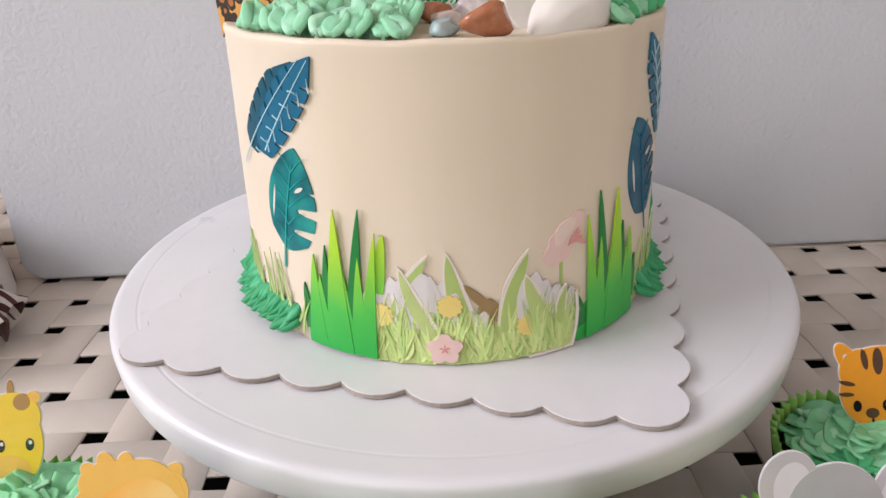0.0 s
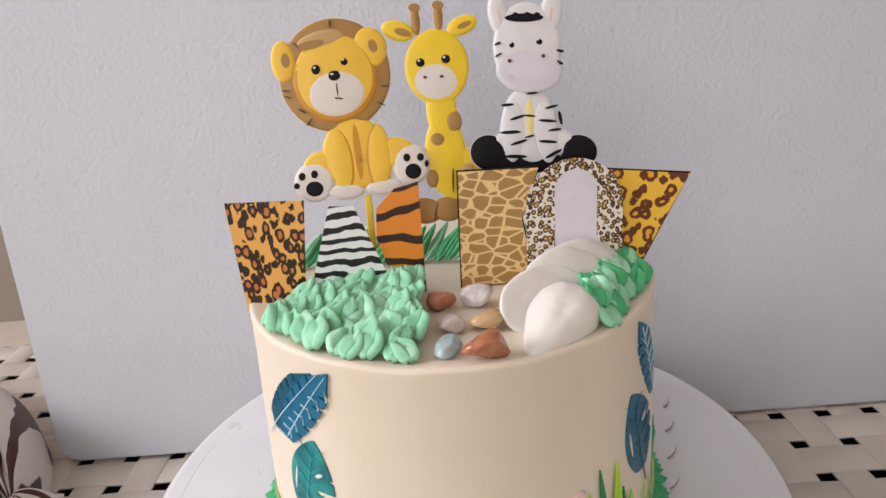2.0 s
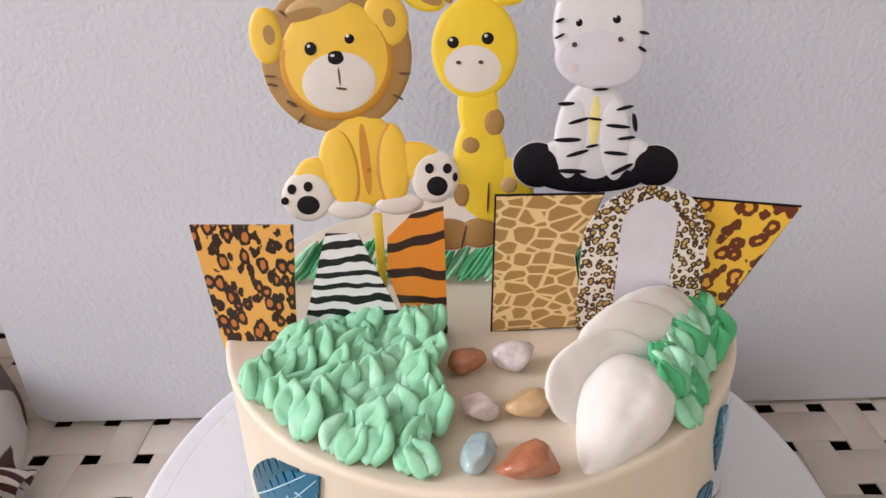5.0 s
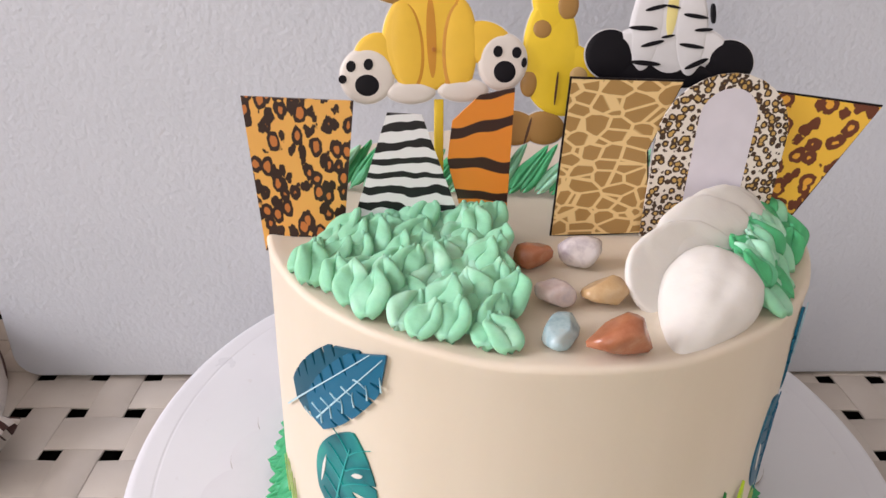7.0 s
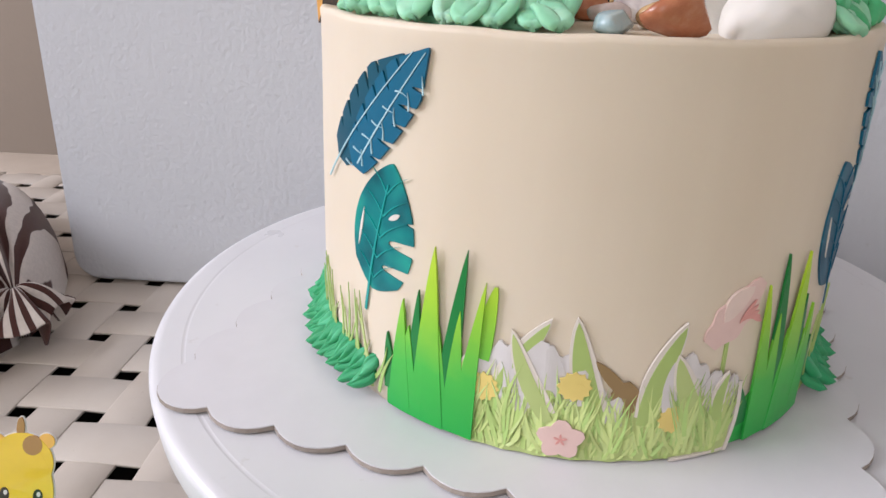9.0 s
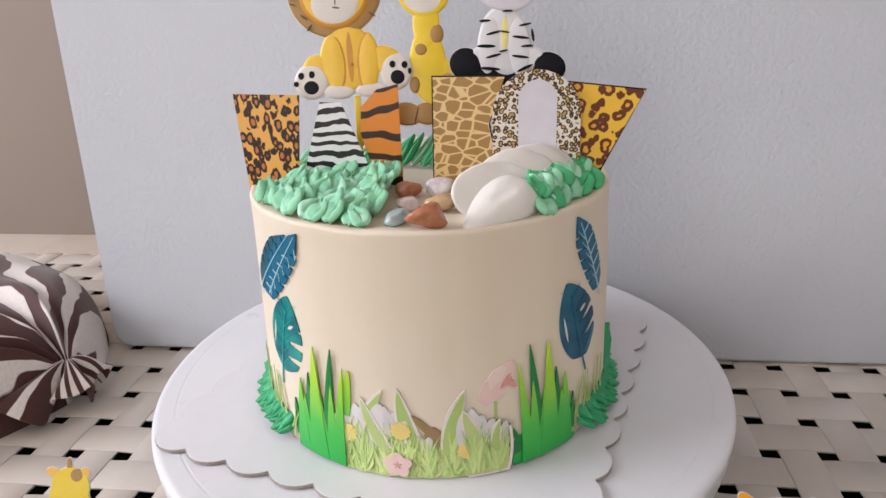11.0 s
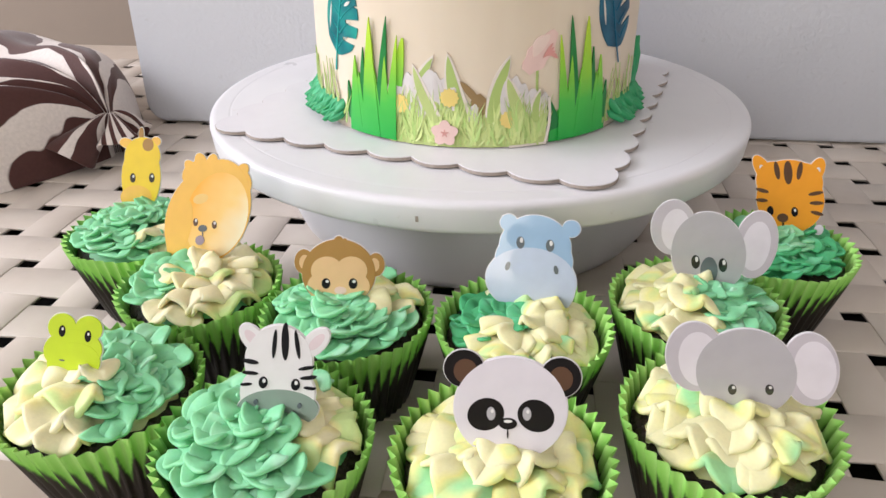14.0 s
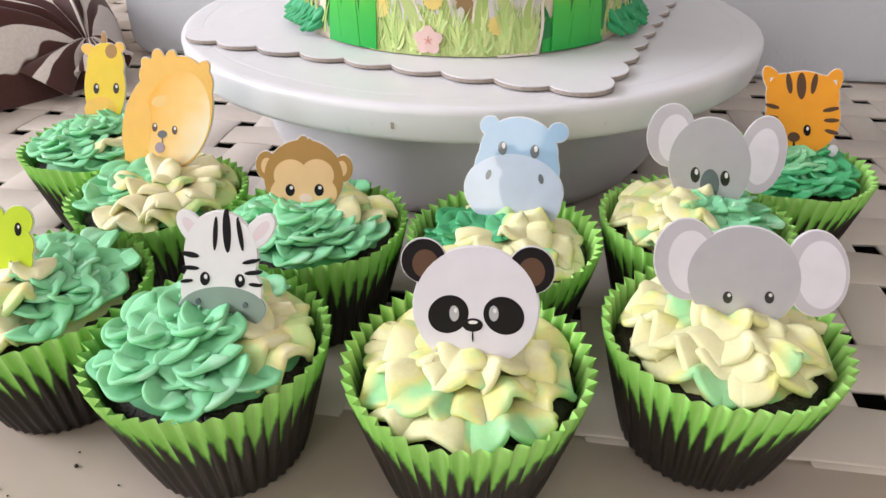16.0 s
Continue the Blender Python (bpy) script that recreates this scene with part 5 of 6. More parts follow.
def draw_zebra(e):
    e(32.7, -37.5, 15.51, 3.79, -3, "ink", 1)
    e(45.0, -30.8, 6.20, 4.40, -32, "white", 1)
    e(22.4, -29.6, 4.80, 3.80, 17, "white", 1)
    e(33.2, -23.9, 14.38, 10.20, -83, "white", 1)
    e(17.1, -32.3, 6.96, 6.48, -22, "ink", 1)
    e(51.4, -34.5, 7.12, 5.97, -16, "ink", 1)
    e(33.3, -20.6, 8.20, 2.60, 88, "lemonpale")
    e(26.8, -25.1, 12.11, 4.90, 85, "white")
    e(39.1, -26.3, 12.25, 5.00, -87, "white")
    e(25.2, -15.3, 2.38, 0.54, -0, "ink")
    e(28.7, -20.2, 3.10, 0.55, 13, "ink")
    e(25.7, -25.4, 3.90, 0.66, -2, "ink")
    e(28.5, -29.4, 3.32, 0.57, 13, "ink")
    e(27.0, -34.5, 4.33, 0.68, -5, "ink")
    e(41.7, -17.3, 2.56, 0.48, 10, "ink")
    e(39.9, -22.3, 3.57, 0.55, -8, "ink")
    e(42.5, -25.8, 2.61, 0.48, 3, "ink")
    e(39.6, -30.0, 3.60, 0.56, -8, "ink")
    e(41.5, -34.7, 3.50, 0.66, 23, "ink")
    e(33.3, -19.9, 2.05, 0.36, -10, "ink")
    e(32.7, -27.5, 1.85, 0.38, 10, "ink")
    e(44.8, -21.6, 2.60, 0.55, -81, "ink")
    e(24.1, 16.9, 7.06, 3.69, -81, "white", 1)
    e(24.4, 15.8, 4.38, 1.76, -82, "peach")
    e(43.5, 16.4, 6.99, 3.96, 79, "white", 1)
    e(43.1, 15.4, 4.34, 1.80, 78, "peach")
    e(33.9, 4.5, 16.02, 12.43, -88, "white", 1)
    e(34.2, -3.5, 12.42, 8.39, -7, "lilacw")
    e(27.2, -5.7, 2.66, 2.52, -68, "blush")
    e(33.2, 15.2, 7.12, 1.51, -3, "ink")
    e(30.1, 16.4, 2.14, 1.83, -10, "ink")
    e(34.5, 16.1, 2.14, 1.84, -11, "ink")
    e(38.1, 15.8, 1.97, 1.67, -11, "ink")
    e(28.1, 6.0, 1.72, 1.61, -76, "ink")
    e(38.3, 6.4, 1.82, 1.70, -25, "ink")
    e(27.6, 6.8, 0.45, 0.42, -22, "white")
    e(37.8, 7.2, 0.46, 0.42, -24, "white")
    e(26.9, 0.4, 0.73, 0.69, -25, "brown")
    e(39.5, 1.2, 0.74, 0.69, -27, "brown")
    e(22.9, 6.8, 1.23, 0.45, 19, "ink")
    e(22.9, 2.8, 1.40, 0.35, 25, "ink")
    e(45.9, 2.6, 1.47, 0.45, -14, "ink")
    e(45.6, -1.6, 1.30, 0.45, -33, "ink")
    e(34.5, -11.8, 2.20, 0.36, -0, "ink")


BIG = plane_pose(0.0, 0.0068, 0.251, -0.15, 1.0, -0.18)
topper("animal_topper", "printed card topper of a yellow animal with a brown mane", BIG, draw_lion, ((-29.5, -82, -44, 1.3, "lemon"),), "animal toppers on the cake")
topper("animal_topper", "printed card topper of a long-necked yellow spotted animal", BIG @ pose(0, 0.0012, 0), draw_giraffe, ((13, -84, -44, 1.2, "white"),), "animal toppers on the cake")
topper("animal_topper", "printed card topper of a white striped animal with black hooves", BIG @ pose(0, -0.0004, 0), draw_zebra, ((33, -86, -36, 1.2, "white"),), "animal toppers on the cake")


def name_bar(label, pts, material, grow, inner=None, back=0.0):
    """A patterned card bar standing on the cake."""
    c = Card()
    c.poly(pts, material, grow)
    if inner:
        c.poly(inner, ink("lilacw"))
    ob = thing("patterned_bar", label, "cake topper", pose(0, -0.0125, TOP, 0, 0, 5.0) @ pose(0, back, 0), "patterned bars on the cake")
    part("card", c.bm, c.mats, ob, smooth=False)
    u = sum(p[0] for p in pts) / len(pts)
    stick(ob, u, -6, 6, 0.8, "white")


def arch(u0, u1, v0, v1, n=10):
    """A bar with a rounded head."""
    r = (u1 - u0) / 2
    return [(u0, v0), (u1, v0)] + [((u0 + u1) / 2 + r * math.cos(t), v1 - r + r * math.sin(t)) for t in (math.pi * k / n for k in range(n + 1))]


name_bar("orange leopard-print card bar standing on the cake", [(-76, -5), (-54, -2.5), (-49.5, 38.5), (-78, 39.5)], P_LEOPARD, 0)
name_bar("black and white zebra-print card bar on the cake", [(-53, -2), (-18.5, -2), (-32, 35), (-41, 35.5)], P_ZEBRA, 0)
name_bar("orange tiger-striped card bar standing on the cake", [(-19, 0), (-8, -1), (-8, 42), (-17, 40), (-24, 33), (-25, 22)], P_TIGER, 0, None, 0.0013)
name_bar("brown giraffe-print card bar with a black outline", [(5.5, -0.5), (33.5, 0.5), (29, 25), (35.5, 44), (6.5, 44.5)], P_GIRAFFE, 0.5, None, 0.0013)
name_bar("snow-leopard-print card bar with a pale middle", arch(30.5, 66, 0, 46.8, 14), P_SNOW, 0, arch(41, 56.5, 3, 43, 10))
name_bar("yellow jaguar-print card bar with a black outline", [(62, 2), (73, 2), (91, 37.5), (58.5, 41.5)], P_JAGUAR, 0.5, None, 0.0026)


# ---------------------------------------------------------------- cupcakes
RIM, CUP_R, CUP_B = 0.0380, 0.0301, 0.0210


def liner_mesh():
    bm = bmesh.new()
    layer = bm.verts.layers.float.new("flute")
    flutes, per = 44, 6
    n = flutes * per
    rings = []
    for z in (0.0, 0.001, 0.006, 0.013, 0.021, 0.029, 0.035, RIM):
        f = z / RIM
        ring = []
        for k in range(n):
            a = k * math.tau / n
            wave = math.asin(0.96 * math.cos(a * flutes)) / 1.29
            r = CUP_B + (CUP_R - CUP_B) * f ** 0.9 + (0.0005 + 0.0010 * f) * (wave if wave > 0 else wave * 0.7)
            zz = z + (0.0005 * wave + 0.0005 * math.sin(a * 7)) * max(0, f - 0.8) * 5
            v = bm.verts.new((r * math.cos(a), r * math.sin(a), zz))
            v[layer] = 0.5 + 0.5 * wave
            ring.append(v)
        rings.append(ring)
    for a, b in zip(rings, rings[1:]):
        for k in range(n):
            bm.faces.new((a[k], a[(k + 1) % n], b[(k + 1) % n], b[k]))
    bm.faces.new(rings[0][::-1])
    return mesh_of("paper_case", bm, M_LINER)


def sponge_mesh():
    bm = bmesh.new()
    prof = [(CUP_B - 0.001, 0.002), (0.0270, 0.0295), (0.0268, 0.0316), (0.0240, 0.0332), (0.018, 0.0342), (0.009, 0.0348), (0.001, 0.0350)]
    lathe(bm, prof, 48)
    for v in bm.verts:
        v.co.z += 0.0010 * noise.noise(v.co * 260) if v.co.z > 0.02 else 0
    return mesh_of("sponge", bm, M_SPONGE)


LINER, SPONGE = liner_mesh(), sponge_mesh()


def cupcake(x, y, turn, label, tone, seed, low=0.0015, green=0.0290, cream=0.0276):
    """tone(angle, radius) names the buttercream for a place."""
    cup = thing("cupcake", label, "cupcake", pose(x, y, 0.0, 0, 0, turn), "cupcakes on the table")
    part("paper_case", LINER, None, cup, "green fluted paper case")
    part("sponge", SPONGE, None, cup, "dark chocolate sponge")
    rnd = random.Random(seed)
    bed = bmesh.new()
    lathe(bed, [(0.0240, 0.0315), (0.0238, 0.0345), (0.0195, 0.0372), (0.0125, 0.0390), (0.001, 0.0398)], 40)
    for v in bed.verts:
        v.co.z += 0.0008 * noise.noise(v.co * 180 + Vector((seed, 0, 0)))
    icing = part("icing", bed, tone(200, 0.0), cup, m=pose(0, 0, -low))
    for k in range(78):
        rad = green * math.sqrt(1 - (k + 0.5) / 78)          # dabs from the rim inwards
        a = -k * 2.39996 + rnd.uniform(-0.15, 0.15) + seed
        m_ = tone(math.degrees(a + radians(turn)) % 360, rad)
        if m_ in (M_GREEN, M_DEEP):
            z = 0.0350 + 0.0055 * (1 - (rad / green) ** 2) + rnd.uniform(0, 0.0008)
            swing = rnd.uniform(-75, 75) if rad < 0.015 else rnd.uniform(-40, 40)
            m = pose((rad - 0.0062) * math.cos(a), (rad - 0.0062) * math.sin(a), z, 0, 0, math.degrees(a) + 90 + swing) @ pose(0, 0.0030, 0, rnd.uniform(-18, 4), rnd.uniform(-16, 16), 0)
            pipe(icing, PETALS, m_, m, min(rnd.uniform(0.72, 0.95), (0.0287 - rad + 0.0092) / 0.0122), rnd, "piped_petal")
    for r0, r1, z0, z1, pieces in ((0.0130, cream, 0.0364, 0.0380, 7), (0.0080, cream * 0.82, 0.0388, 0.0406, 6), (0.0035, cream * 0.60, 0.0408, 0.0430, 4), (0.0006, cream * 0.36, 0.0424, 0.0452, 2)):
        first = rnd.uniform(0, 6.28)
        for k in range(pieces):                              # ruffled ribbons, ring by ring
            a0, a1 = first + math.tau * (k - 0.08) / pieces, first + math.tau * (k + 1.08) / pieces
            m_ = tone(math.degrees((a0 + a1) / 2 + radians(turn)) % 360, r1)
            if m_ in (M_CREAM, M_PALE):
                lift = rnd.uniform(-0.0006, 0.0012)
                part("piped_ruffle", piped_ruffle(rnd, a0, a1, r0, r1 + rnd.uniform(-0.0030, 0.0010), z0 + lift, z1 + lift, rnd.uniform(0.0017, 0.0026), rnd.uniform(0.0062, 0.0088)), m_, icing)
    return cup


def between(a, lo, hi):
    return (a - lo) % 360 < (hi - lo) % 360


cupcake(-0.0815, -0.2125, 0, "cupcake with cream and green buttercream in a green case", lambda a, r: M_PALE if between(a, 150, 300) else M_GREEN, 1)
cupcake(-0.0222, -0.2225, 10, "cupcake with mostly green and some cream buttercream", lambda a, r: M_PALE if between(a, 332, 66) and r > 0.0150 else M_GREEN, 2, 0.0012, 0.0300, 0.0280)
cupcake(0.0446, -0.2160, 20, "cupcake with cream buttercream streaked with green", lambda a, r: M_CREAM, 3, 0.003)
cupcake(0.1075, -0.1900, 5, "cupcake with pale cream buttercream in a green case", lambda a, r: M_CREAM, 4)
cupcake(-0.0810, -0.1515, 0, "cupcake with cream buttercream and a green edge", lambda a, r: M_GREEN if between(a, 140, 235) else M_PALE, 5)
cupcake(-0.0188, -0.1590, 30, "cupcake with green buttercream and a cream side", lambda a, r: M_CREAM if between(a, 0, 75) else M_GREEN, 6)
cupcake(0.0444, -0.1545, 15, "cupcake with green and lime-cream buttercream", lambda a, r: M_DEEP if between(a, 110, 215) else M_CREAM, 7, 0.0056)
cupcake(0.1050, -0.1300, 0, "cupcake with cream and deep green buttercream", lambda a, r: M_GREEN if between(a, 285, 80) else M_CREAM, 8)
cupcake(0.1430, -0.0790, 0, "cupcake with deep green buttercream at the turntable", lambda a, r: M_GREEN if between(a, 95, 185) or r < 0.016 else M_DEEP, 9, 0.0035)
cupcake(-0.1295, -0.1165, 0, "cupcake with green buttercream and a little cream", lambda a, r: M_CREAM if between(a, 320, 20) else M_GREEN, 10)


def card_on(x, y, z, lean, label, draw, surface=laminated):
    c = Card(0.0, surface)
    draw(c.e)
    ob = thing("animal_pick", label, "cupcake topper", plane_pose(x, y, z, 0.0, 1.0, -lean), "animal picks in the cupcakes")
    part("card", c.bm, c.mats, ob, smooth=False)
    stick(ob, 0.0, -z * 1000 + 30, -2, 0.9, "white")




def draw_panda_card(e):
    e(-12.5, 11.9, 5.60, 5.02, 64, "black", 1)
    e(-12.0, 11.3, 3.68, 3.03, 80, "brown")
    e(11.9, 12.8, 5.62, 4.97, 88, "black", 1)
    e(12.0, 12.5, 3.55, 2.88, -89, "brown")
    e(-0.2, 1.2, 16.07, 14.36, 72, "lilacw", 1)
    e(-6.3, -1.0, 5.49, 4.50, 57, "black")
    e(6.6, 0.6, 4.99, 4.69, -72, "black")
    e(-4.9, -0.5, 2.08, 1.13, -89, "grey")
    e(4.3, 0.9, 2.05, 1.10, -87, "grey")
    e(-4.6, 0.4, 0.64, 0.42, 89, "white")
    e(4.5, 1.7, 0.63, 0.41, -89, "white")
    e(-0.4, -2.9, 2.41, 1.76, 15, "black")
    e(-0.4, -2.1, 1.13, 0.48, 10, "white")
    e(-0.3, -6.0, 1.47, 0.20, -86, "black")


card_on(0.0465, -0.2185, 0.0538, 0.12, "printed black and white bear face card in a cupcake", draw_panda_card, ink)


def draw_zebra_card(e):
    e(-6.6, 12.6, 4.85, 3.36, -57, "white", 1)
    e(-6.9, 12.9, 2.85, 1.59, -55, "blush")
    e(10.9, 13.8, 5.76, 2.66, 50, "white", 1)
    e(11.4, 14.2, 3.38, 1.26, 50, "blush")
    e(0.0, 6.0, 12.43, 9.32, 66, "white", 1)
    e(-1.2, -4.1, 12.10, 9.44, 38, "white", 1)
    e(-1.6, -9.1, 12.54, 6.50, 14, "sage", 1)
    e(2.6, 13.1, 5.75, 1.07, 85, "ink")
    e(-0.5, 12.1, 4.59, 0.61, 80, "ink")
    e(6.0, 12.7, 4.33, 0.63, -87, "ink")
    e(-8.0, 5.6, 2.34, 0.77, -3, "ink")
    e(-8.5, 1.9, 2.43, 0.59, 4, "ink")
    e(-10.1, -2.0, 1.89, 0.49, 14, "ink")
    e(8.1, 5.8, 2.45, 0.54, 18, "ink")
    e(8.4, 2.8, 2.41, 0.56, 12, "ink")
    e(8.6, -0.5, 1.71, 0.51, 1, "ink")
    e(-4.9, -0.6, 1.94, 1.25, 74, "ink")
    e(4.6, 0.1, 1.90, 1.24, 76, "ink")
    e(-4.5, 0.1, 0.70, 0.47, 72, "white")
    e(4.9, 0.8, 0.69, 0.46, 75, "white")
    e(-7.7, -7.4, 0.92, 0.63, 69, "slate")
    e(5.3, -6.6, 0.90, 0.62, 73, "slate")


card_on(-0.0165, -0.219, 0.0545, 0.12, "printed striped animal face card in a cupcake", draw_zebra_card, ink)


def draw_elephant_card(e):
    e(-16.5, 8.3, 10.99, 7.63, -78, "lilac", 1)
    e(-15.4, 7.8, 8.67, 5.36, -78, "lilacw")
    e(13.3, 8.4, 11.47, 6.94, -73, "lilac", 1)
    e(14.4, 8.4, 9.17, 5.23, -73, "lilacw")
    e(-2.6, 4.9, 14.21, 12.84, -61, "grey", 1)
    e(-5.2, -0.5, 1.72, 1.13, -77, "ink")
    e(4.3, 0.9, 1.70, 1.10, -75, "ink")
    e(-5.0, 0.2, 0.51, 0.42, -73, "white")
    e(4.4, 1.6, 0.51, 0.41, -70, "white")


card_on(0.111, -0.1915, 0.0495, 0.12, "printed grey large-eared animal card in a cupcake", draw_elephant_card)


def draw_koala_card(e):
    e(-14.3, 12.5, 10.43, 7.51, -84, "lilac", 1)
    e(-13.3, 11.7, 8.02, 4.89, -86, "lilacw")
    e(14.6, 8.4, 12.80, 7.13, -87, "lilac", 1)
    e(14.7, 8.0, 9.45, 4.76, -88, "lilacw")
    e(-0.7, 3.5, 16.25, 12.67, -72, "grey", 1)
    e(-4.6, -0.0, 2.73, 1.50, -78, "ink")
    e(4.9, -0.3, 2.72, 1.47, -77, "ink")
    e(-4.4, 1.1, 1.05, 0.56, -78, "white")
    e(5.1, 0.8, 1.04, 0.55, -77, "white")
    e(0.5, -3.0, 5.48, 3.00, -81, "slate")


card_on(0.108, -0.1225, 0.05, 0.12, "printed grey round-eared animal card in a cupcake", draw_koala_card)


def draw_monkey_card(e):
    e(-13.4, 7.3, 4.79, 3.43, 75, "ochre", 1)
    e(-13.0, 7.1, 2.91, 2.02, 77, "skin")
    e(13.1, 8.8, 4.41, 3.12, 82, "ochre", 1)
    e(12.7, 8.8, 2.61, 1.76, 83, "skin")
    e(-0.1, 16.5, 1.86, 1.50, 58, "ochre", 1)
    e(1.8, 16.1, 1.67, 1.11, 55, "ochre", 1)
    e(-0.7, 4.0, 14.43, 12.34, 38, "ochre", 1)
    e(-4.9, 4.7, 6.24, 5.24, 34, "skin")
    e(4.2, 5.7, 6.10, 5.22, 34, "skin")
    e(-0.9, -1.0, 11.88, 7.37, 12, "skin")
    e(-5.4, -0.3, 2.13, 1.61, 74, "ink")
    e(4.7, 0.8, 2.10, 1.59, 76, "ink")
    e(-4.9, 0.6, 0.67, 0.57, 47, "white")
    e(5.1, 1.7, 0.66, 0.57, 49, "white")
    e(-0.1, -2.4, 2.30, 1.44, 12, "peach")


card_on(-0.0205, -0.1585, 0.048, 0.12, "printed brown animal face card in a cupcake", draw_monkey_card, ink)


def draw_hippo_card(e):
    e(-10.2, 5.0, 3.10, 3.00, 0, "blue", 1)
    e(11.6, 4.6, 3.10, 3.00, 0, "blue", 1)
    e(-0.4, -3.2, 12.6, 11.60, 0, "blue", 1)
    e(-0.5, -8.0, 13.7, 11.00, 0, "blue", 1)
    e(-1.0, -15.5, 16.2, 12.20, 0, "sky", 1)
    e(1.4, -19.5, 13.6, 10.60, 14, "sky", 1)
    e(-5.6, -1.8, 2.20, 1.45, -86, "slate")
    e(4.8, -2.0, 2.20, 1.45, -85, "slate")
    e(-5.3, -0.9, 1.00, 0.58, -86, "white")
    e(5.1, -1.1, 1.00, 0.58, -85, "white")
    e(-9.5, -10.8, 1.70, 0.85, 75, "slate")
    e(7.6, -10.6, 1.60, 0.80, -75, "slate")


card_on(0.0462, -0.1385, 0.0622, 0.27, "printed glossy blue animal card in a cupcake", draw_hippo_card)


def draw_tiger_card(e):
    e(-14.3, 16.7, 7.13, 2.82, -53, "orange", 1)
    e(-14.0, 16.3, 3.09, 1.21, -52, "lilacw")
    e(5.7, 17.4, 5.87, 3.06, 81, "orange", 1)
    e(5.9, 16.7, 2.71, 1.32, 78, "lilacw")
    e(-3.1, 11.2, 12.82, 10.35, -13, "orange", 1)
    e(-9.5, 12.3, 8.50, 6.56, -65, "orange", 1)
    e(2.7, 12.6, 8.48, 6.42, -64, "orange", 1)
    e(-1.6, 4.8, 15.10, 12.56, -56, "orange", 1)
    e(-4.7, 16.3, 5.05, 1.64, -76, "brown")
    e(-9.1, 16.9, 3.96, 1.02, -70, "brown")
    e(-0.5, 17.4, 3.76, 1.05, -87, "brown")
    e(7.5, 8.4, 2.82, 0.85, 16, "brown")
    e(8.7, 4.3, 2.70, 0.84, 4, "brown")
    e(9.8, -0.1, 2.64, 0.81, -12, "brown")
    e(-13.1, 8.0, 2.66, 0.81, -12, "brown")
    e(-12.6, 3.8, 2.39, 0.79, -1, "brown")
    e(12.0, -7.3, 2.30, 1.76, -85, "lilacw")
    e(1.1, -0.2, 2.17, 1.25, -73, "ink")
    e(-8.4, -0.6, 2.18, 1.27, -74, "ink")
    e(1.1, 0.5, 0.72, 0.42, -73, "white")
    e(-3.0, -3.2, 2.20, 1.87, -18, "brown")
    e(-2.2, -6.5, 1.71, 0.32, -77, "ink")


card_on(0.1477, -0.0706, 0.0495, 0.12, "printed orange striped animal card in a cupcake", draw_tiger_card, ink)


def draw_lion_card(e):
    e(-0.3, 23.2, 3.52, 2.40, -59, "gold", 1)
    e(4.0, 25.6, 3.94, 2.57, -83, "gold", 1)
    e(8.6, 26.1, 3.59, 2.15, 68, "gold", 1)
    e(12.1, 24.5, 2.90, 2.04, 50, "gold", 1)
    e(20.5, 23.5, 3.76, 2.23, 53, "gold", 1)
    e(6.1, 20.2, 10.44, 7.02, 5, "gold", 1)
    e(17.4, 18.4, 7.39, 6.35, 51, "gold", 1)
    e(-0.9, 2.9, 20.24, 11.54, 66, "gold", 1)
    e(7.9, 6.9, 22.12, 13.98, 65, "gold", 1)
    e(8.7, 5.2, 18.72, 12.15, 63, "fade")
    e(2.8, 11.7, 3.40, 1.81, 23, "goldmid")
    e(-7.5, -1.4, 13.54, 4.60, 69, "gold")
    e(-0.2, 2.1, 1.66, 1.04, 77, "brown")
    e(7.7, 1.7, 1.65, 1.03, 79, "brown")
    e(0.1, 2.8, 0.67, 0.46, 74, "white")
    e(8.0, 2.4, 0.66, 0.46, 76, "white")
    e(2.6, -0.2, 1.94, 1.38, 17, "slate")
    e(2.4, -2.2, 1.32, 0.23, 84, "slate")
    e(1.0, -5.2, 2.18, 1.73, 49, "mauve")


card_on(-0.086, -0.1385, 0.054, 0.20, "printed golden animal card leaning in a cupcake", draw_lion_card)


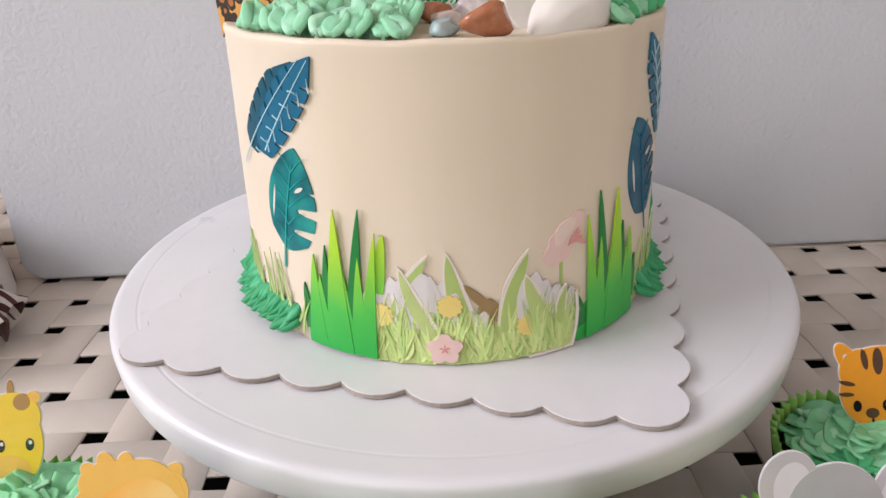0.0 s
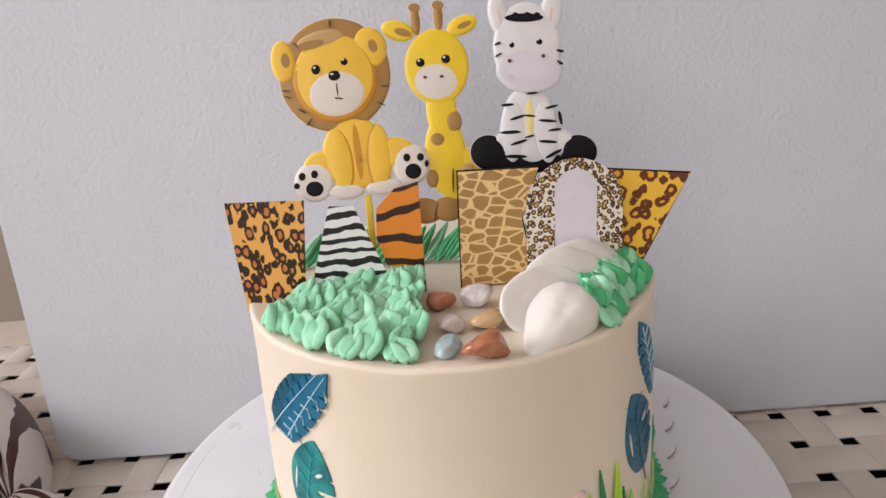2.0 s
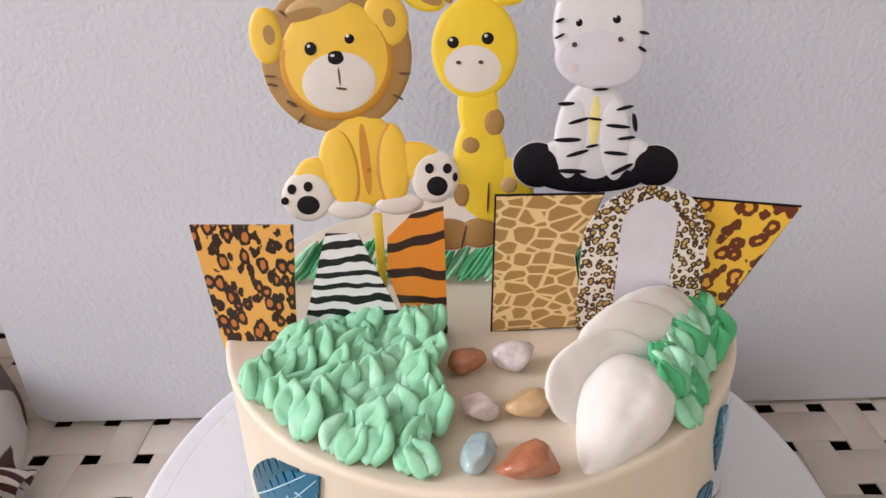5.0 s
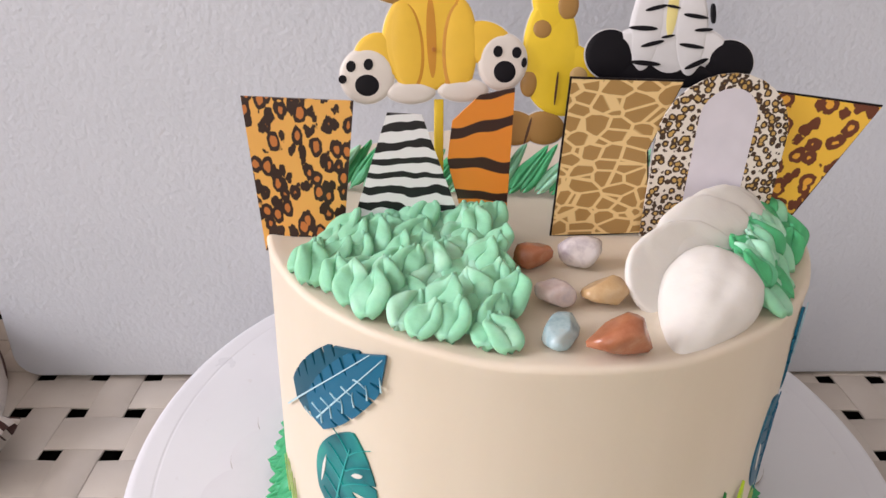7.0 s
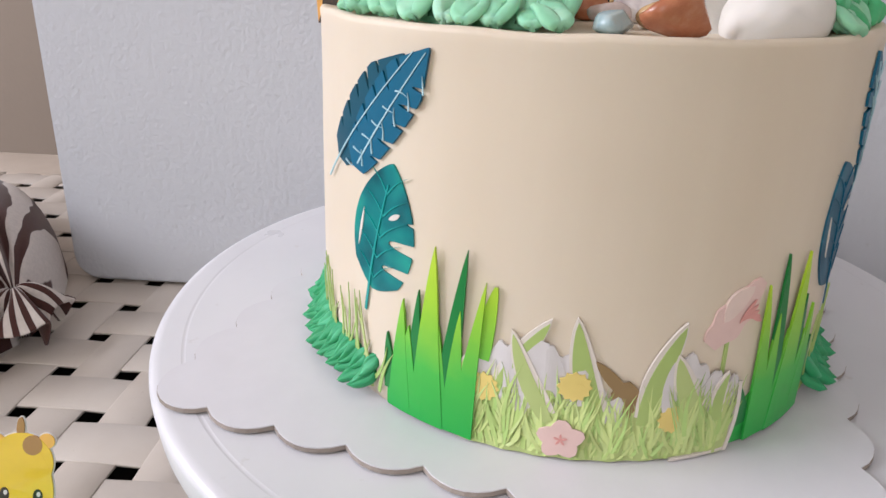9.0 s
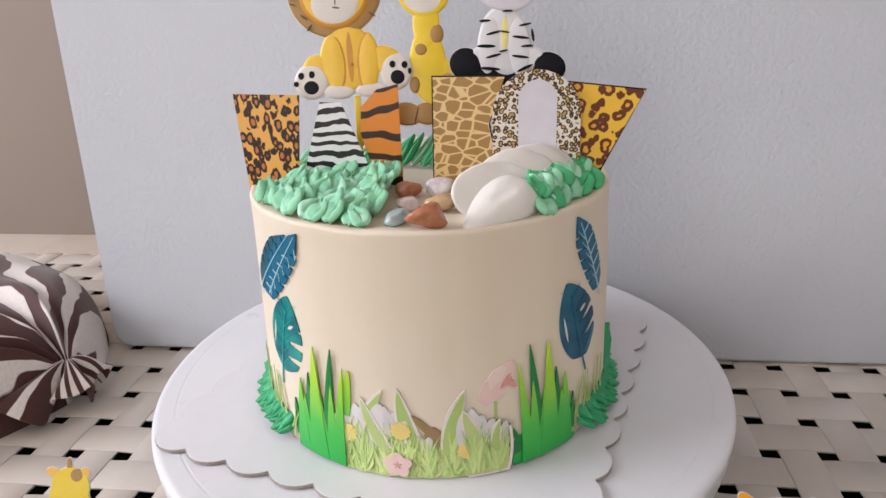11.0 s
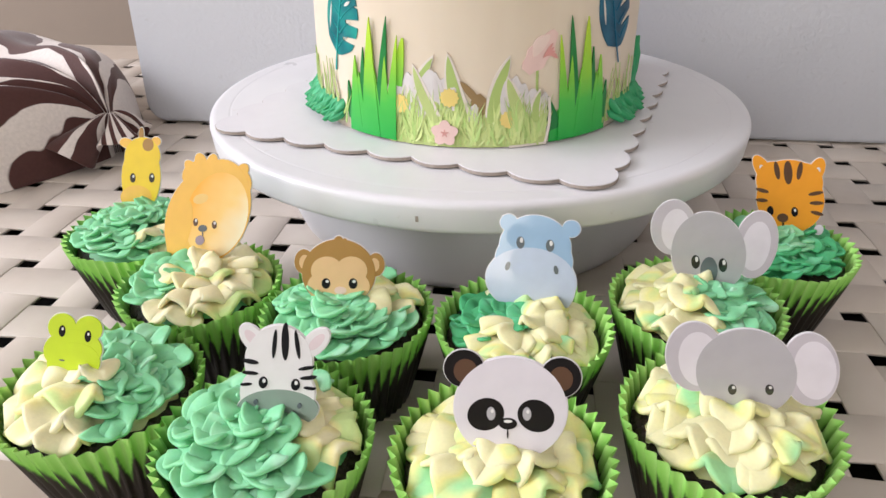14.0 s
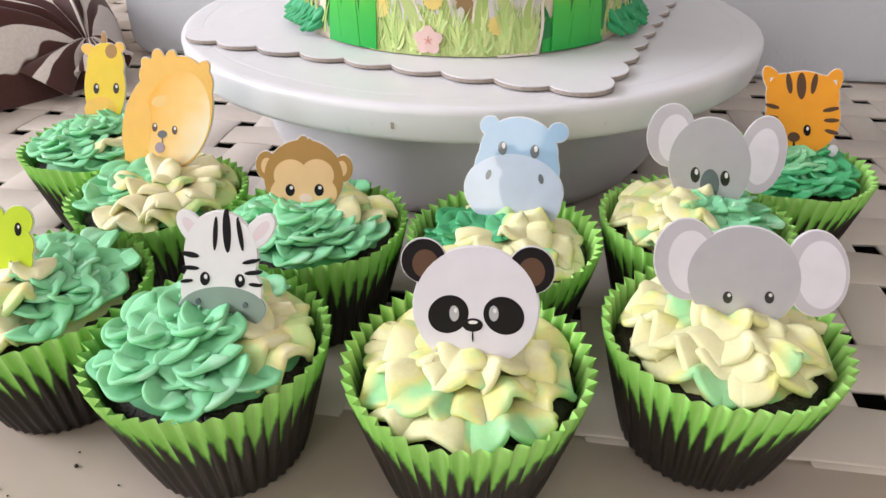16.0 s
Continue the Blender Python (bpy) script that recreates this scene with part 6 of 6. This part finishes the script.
def draw_giraffe_card(e):
    e(-5.5, 16.7, 3.47, 2.31, -1, "gold", 1)
    e(9.4, 18.4, 2.37, 2.01, 38, "gold", 1)
    e(2.6, 21.3, 3.21, 1.07, 78, "ochre", 1)
    e(1.3, 11.0, 10.15, 7.88, 43, "lemon", 1)
    e(-1.1, 0.8, 17.06, 9.55, 72, "lemon", 1)
    e(-5.2, -8.8, 8.47, 5.55, 18, "gold")
    e(5.3, 16.7, 3.23, 2.50, 50, "ochre")
    e(-5.2, 0.5, 2.41, 1.37, 72, "ink")
    e(4.6, 1.3, 2.38, 1.36, 73, "ink")
    e(-4.7, 1.3, 0.81, 0.54, 66, "white")
    e(5.0, 2.1, 0.80, 0.54, 67, "white")


card_on(-0.1365, -0.0965, 0.0520, 0.12, "printed yellow long-faced animal card in a cupcake", draw_giraffe_card)


def draw_frog_card(e):
    e(-3.5, 1.9, 5.58, 3.83, 42, "lime", 1)
    e(5.3, 2.1, 5.45, 3.82, 43, "lime", 1)
    e(-1.7, -5.9, 10.87, 6.71, 24, "lime", 1)
    e(-2.3, -10.1, 10.08, 6.41, 27, "lime", 1)
    e(-3.6, 0.6, 2.10, 1.04, 68, "ink")
    e(4.8, -0.1, 2.08, 1.03, 70, "ink")
    e(-3.2, 1.4, 0.58, 0.34, 63, "white")
    e(5.2, 0.7, 0.57, 0.34, 65, "white")
    e(-6.0, -9.7, 0.93, 0.27, -0, "slate")


card_on(-0.0828, -0.2143, 0.058, 0.12, "printed lime green animal card in a cupcake", draw_frog_card, ink)



# ---------------------------------------------------------------- crumbs
def crumbs():
    rnd = random.Random(8)
    bm = bmesh.new()
    for k in range(46):
        x, y, r = rnd.uniform(-0.13, 0.17), rnd.uniform(-0.268, -0.235), rnd.uniform(0.00025, 0.0007)
        got = bmesh.ops.create_icosphere(bm, subdivisions=1, radius=r, matrix=Matrix.Translation((x, y, r * 0.35)))
        for v in got["verts"]:
            v.co.x += rnd.uniform(-0.3, 0.3) * r
            v.co.z = max(-0.0004, v.co.z - 0.0004 + rnd.uniform(-0.3, 0.1) * r)
    thing("cake_crumbs", "dark chocolate crumbs scattered on the table", "crumbs", kind="stuff", bm=bm, mats=M_SPONGE, smooth=False)


crumbs()
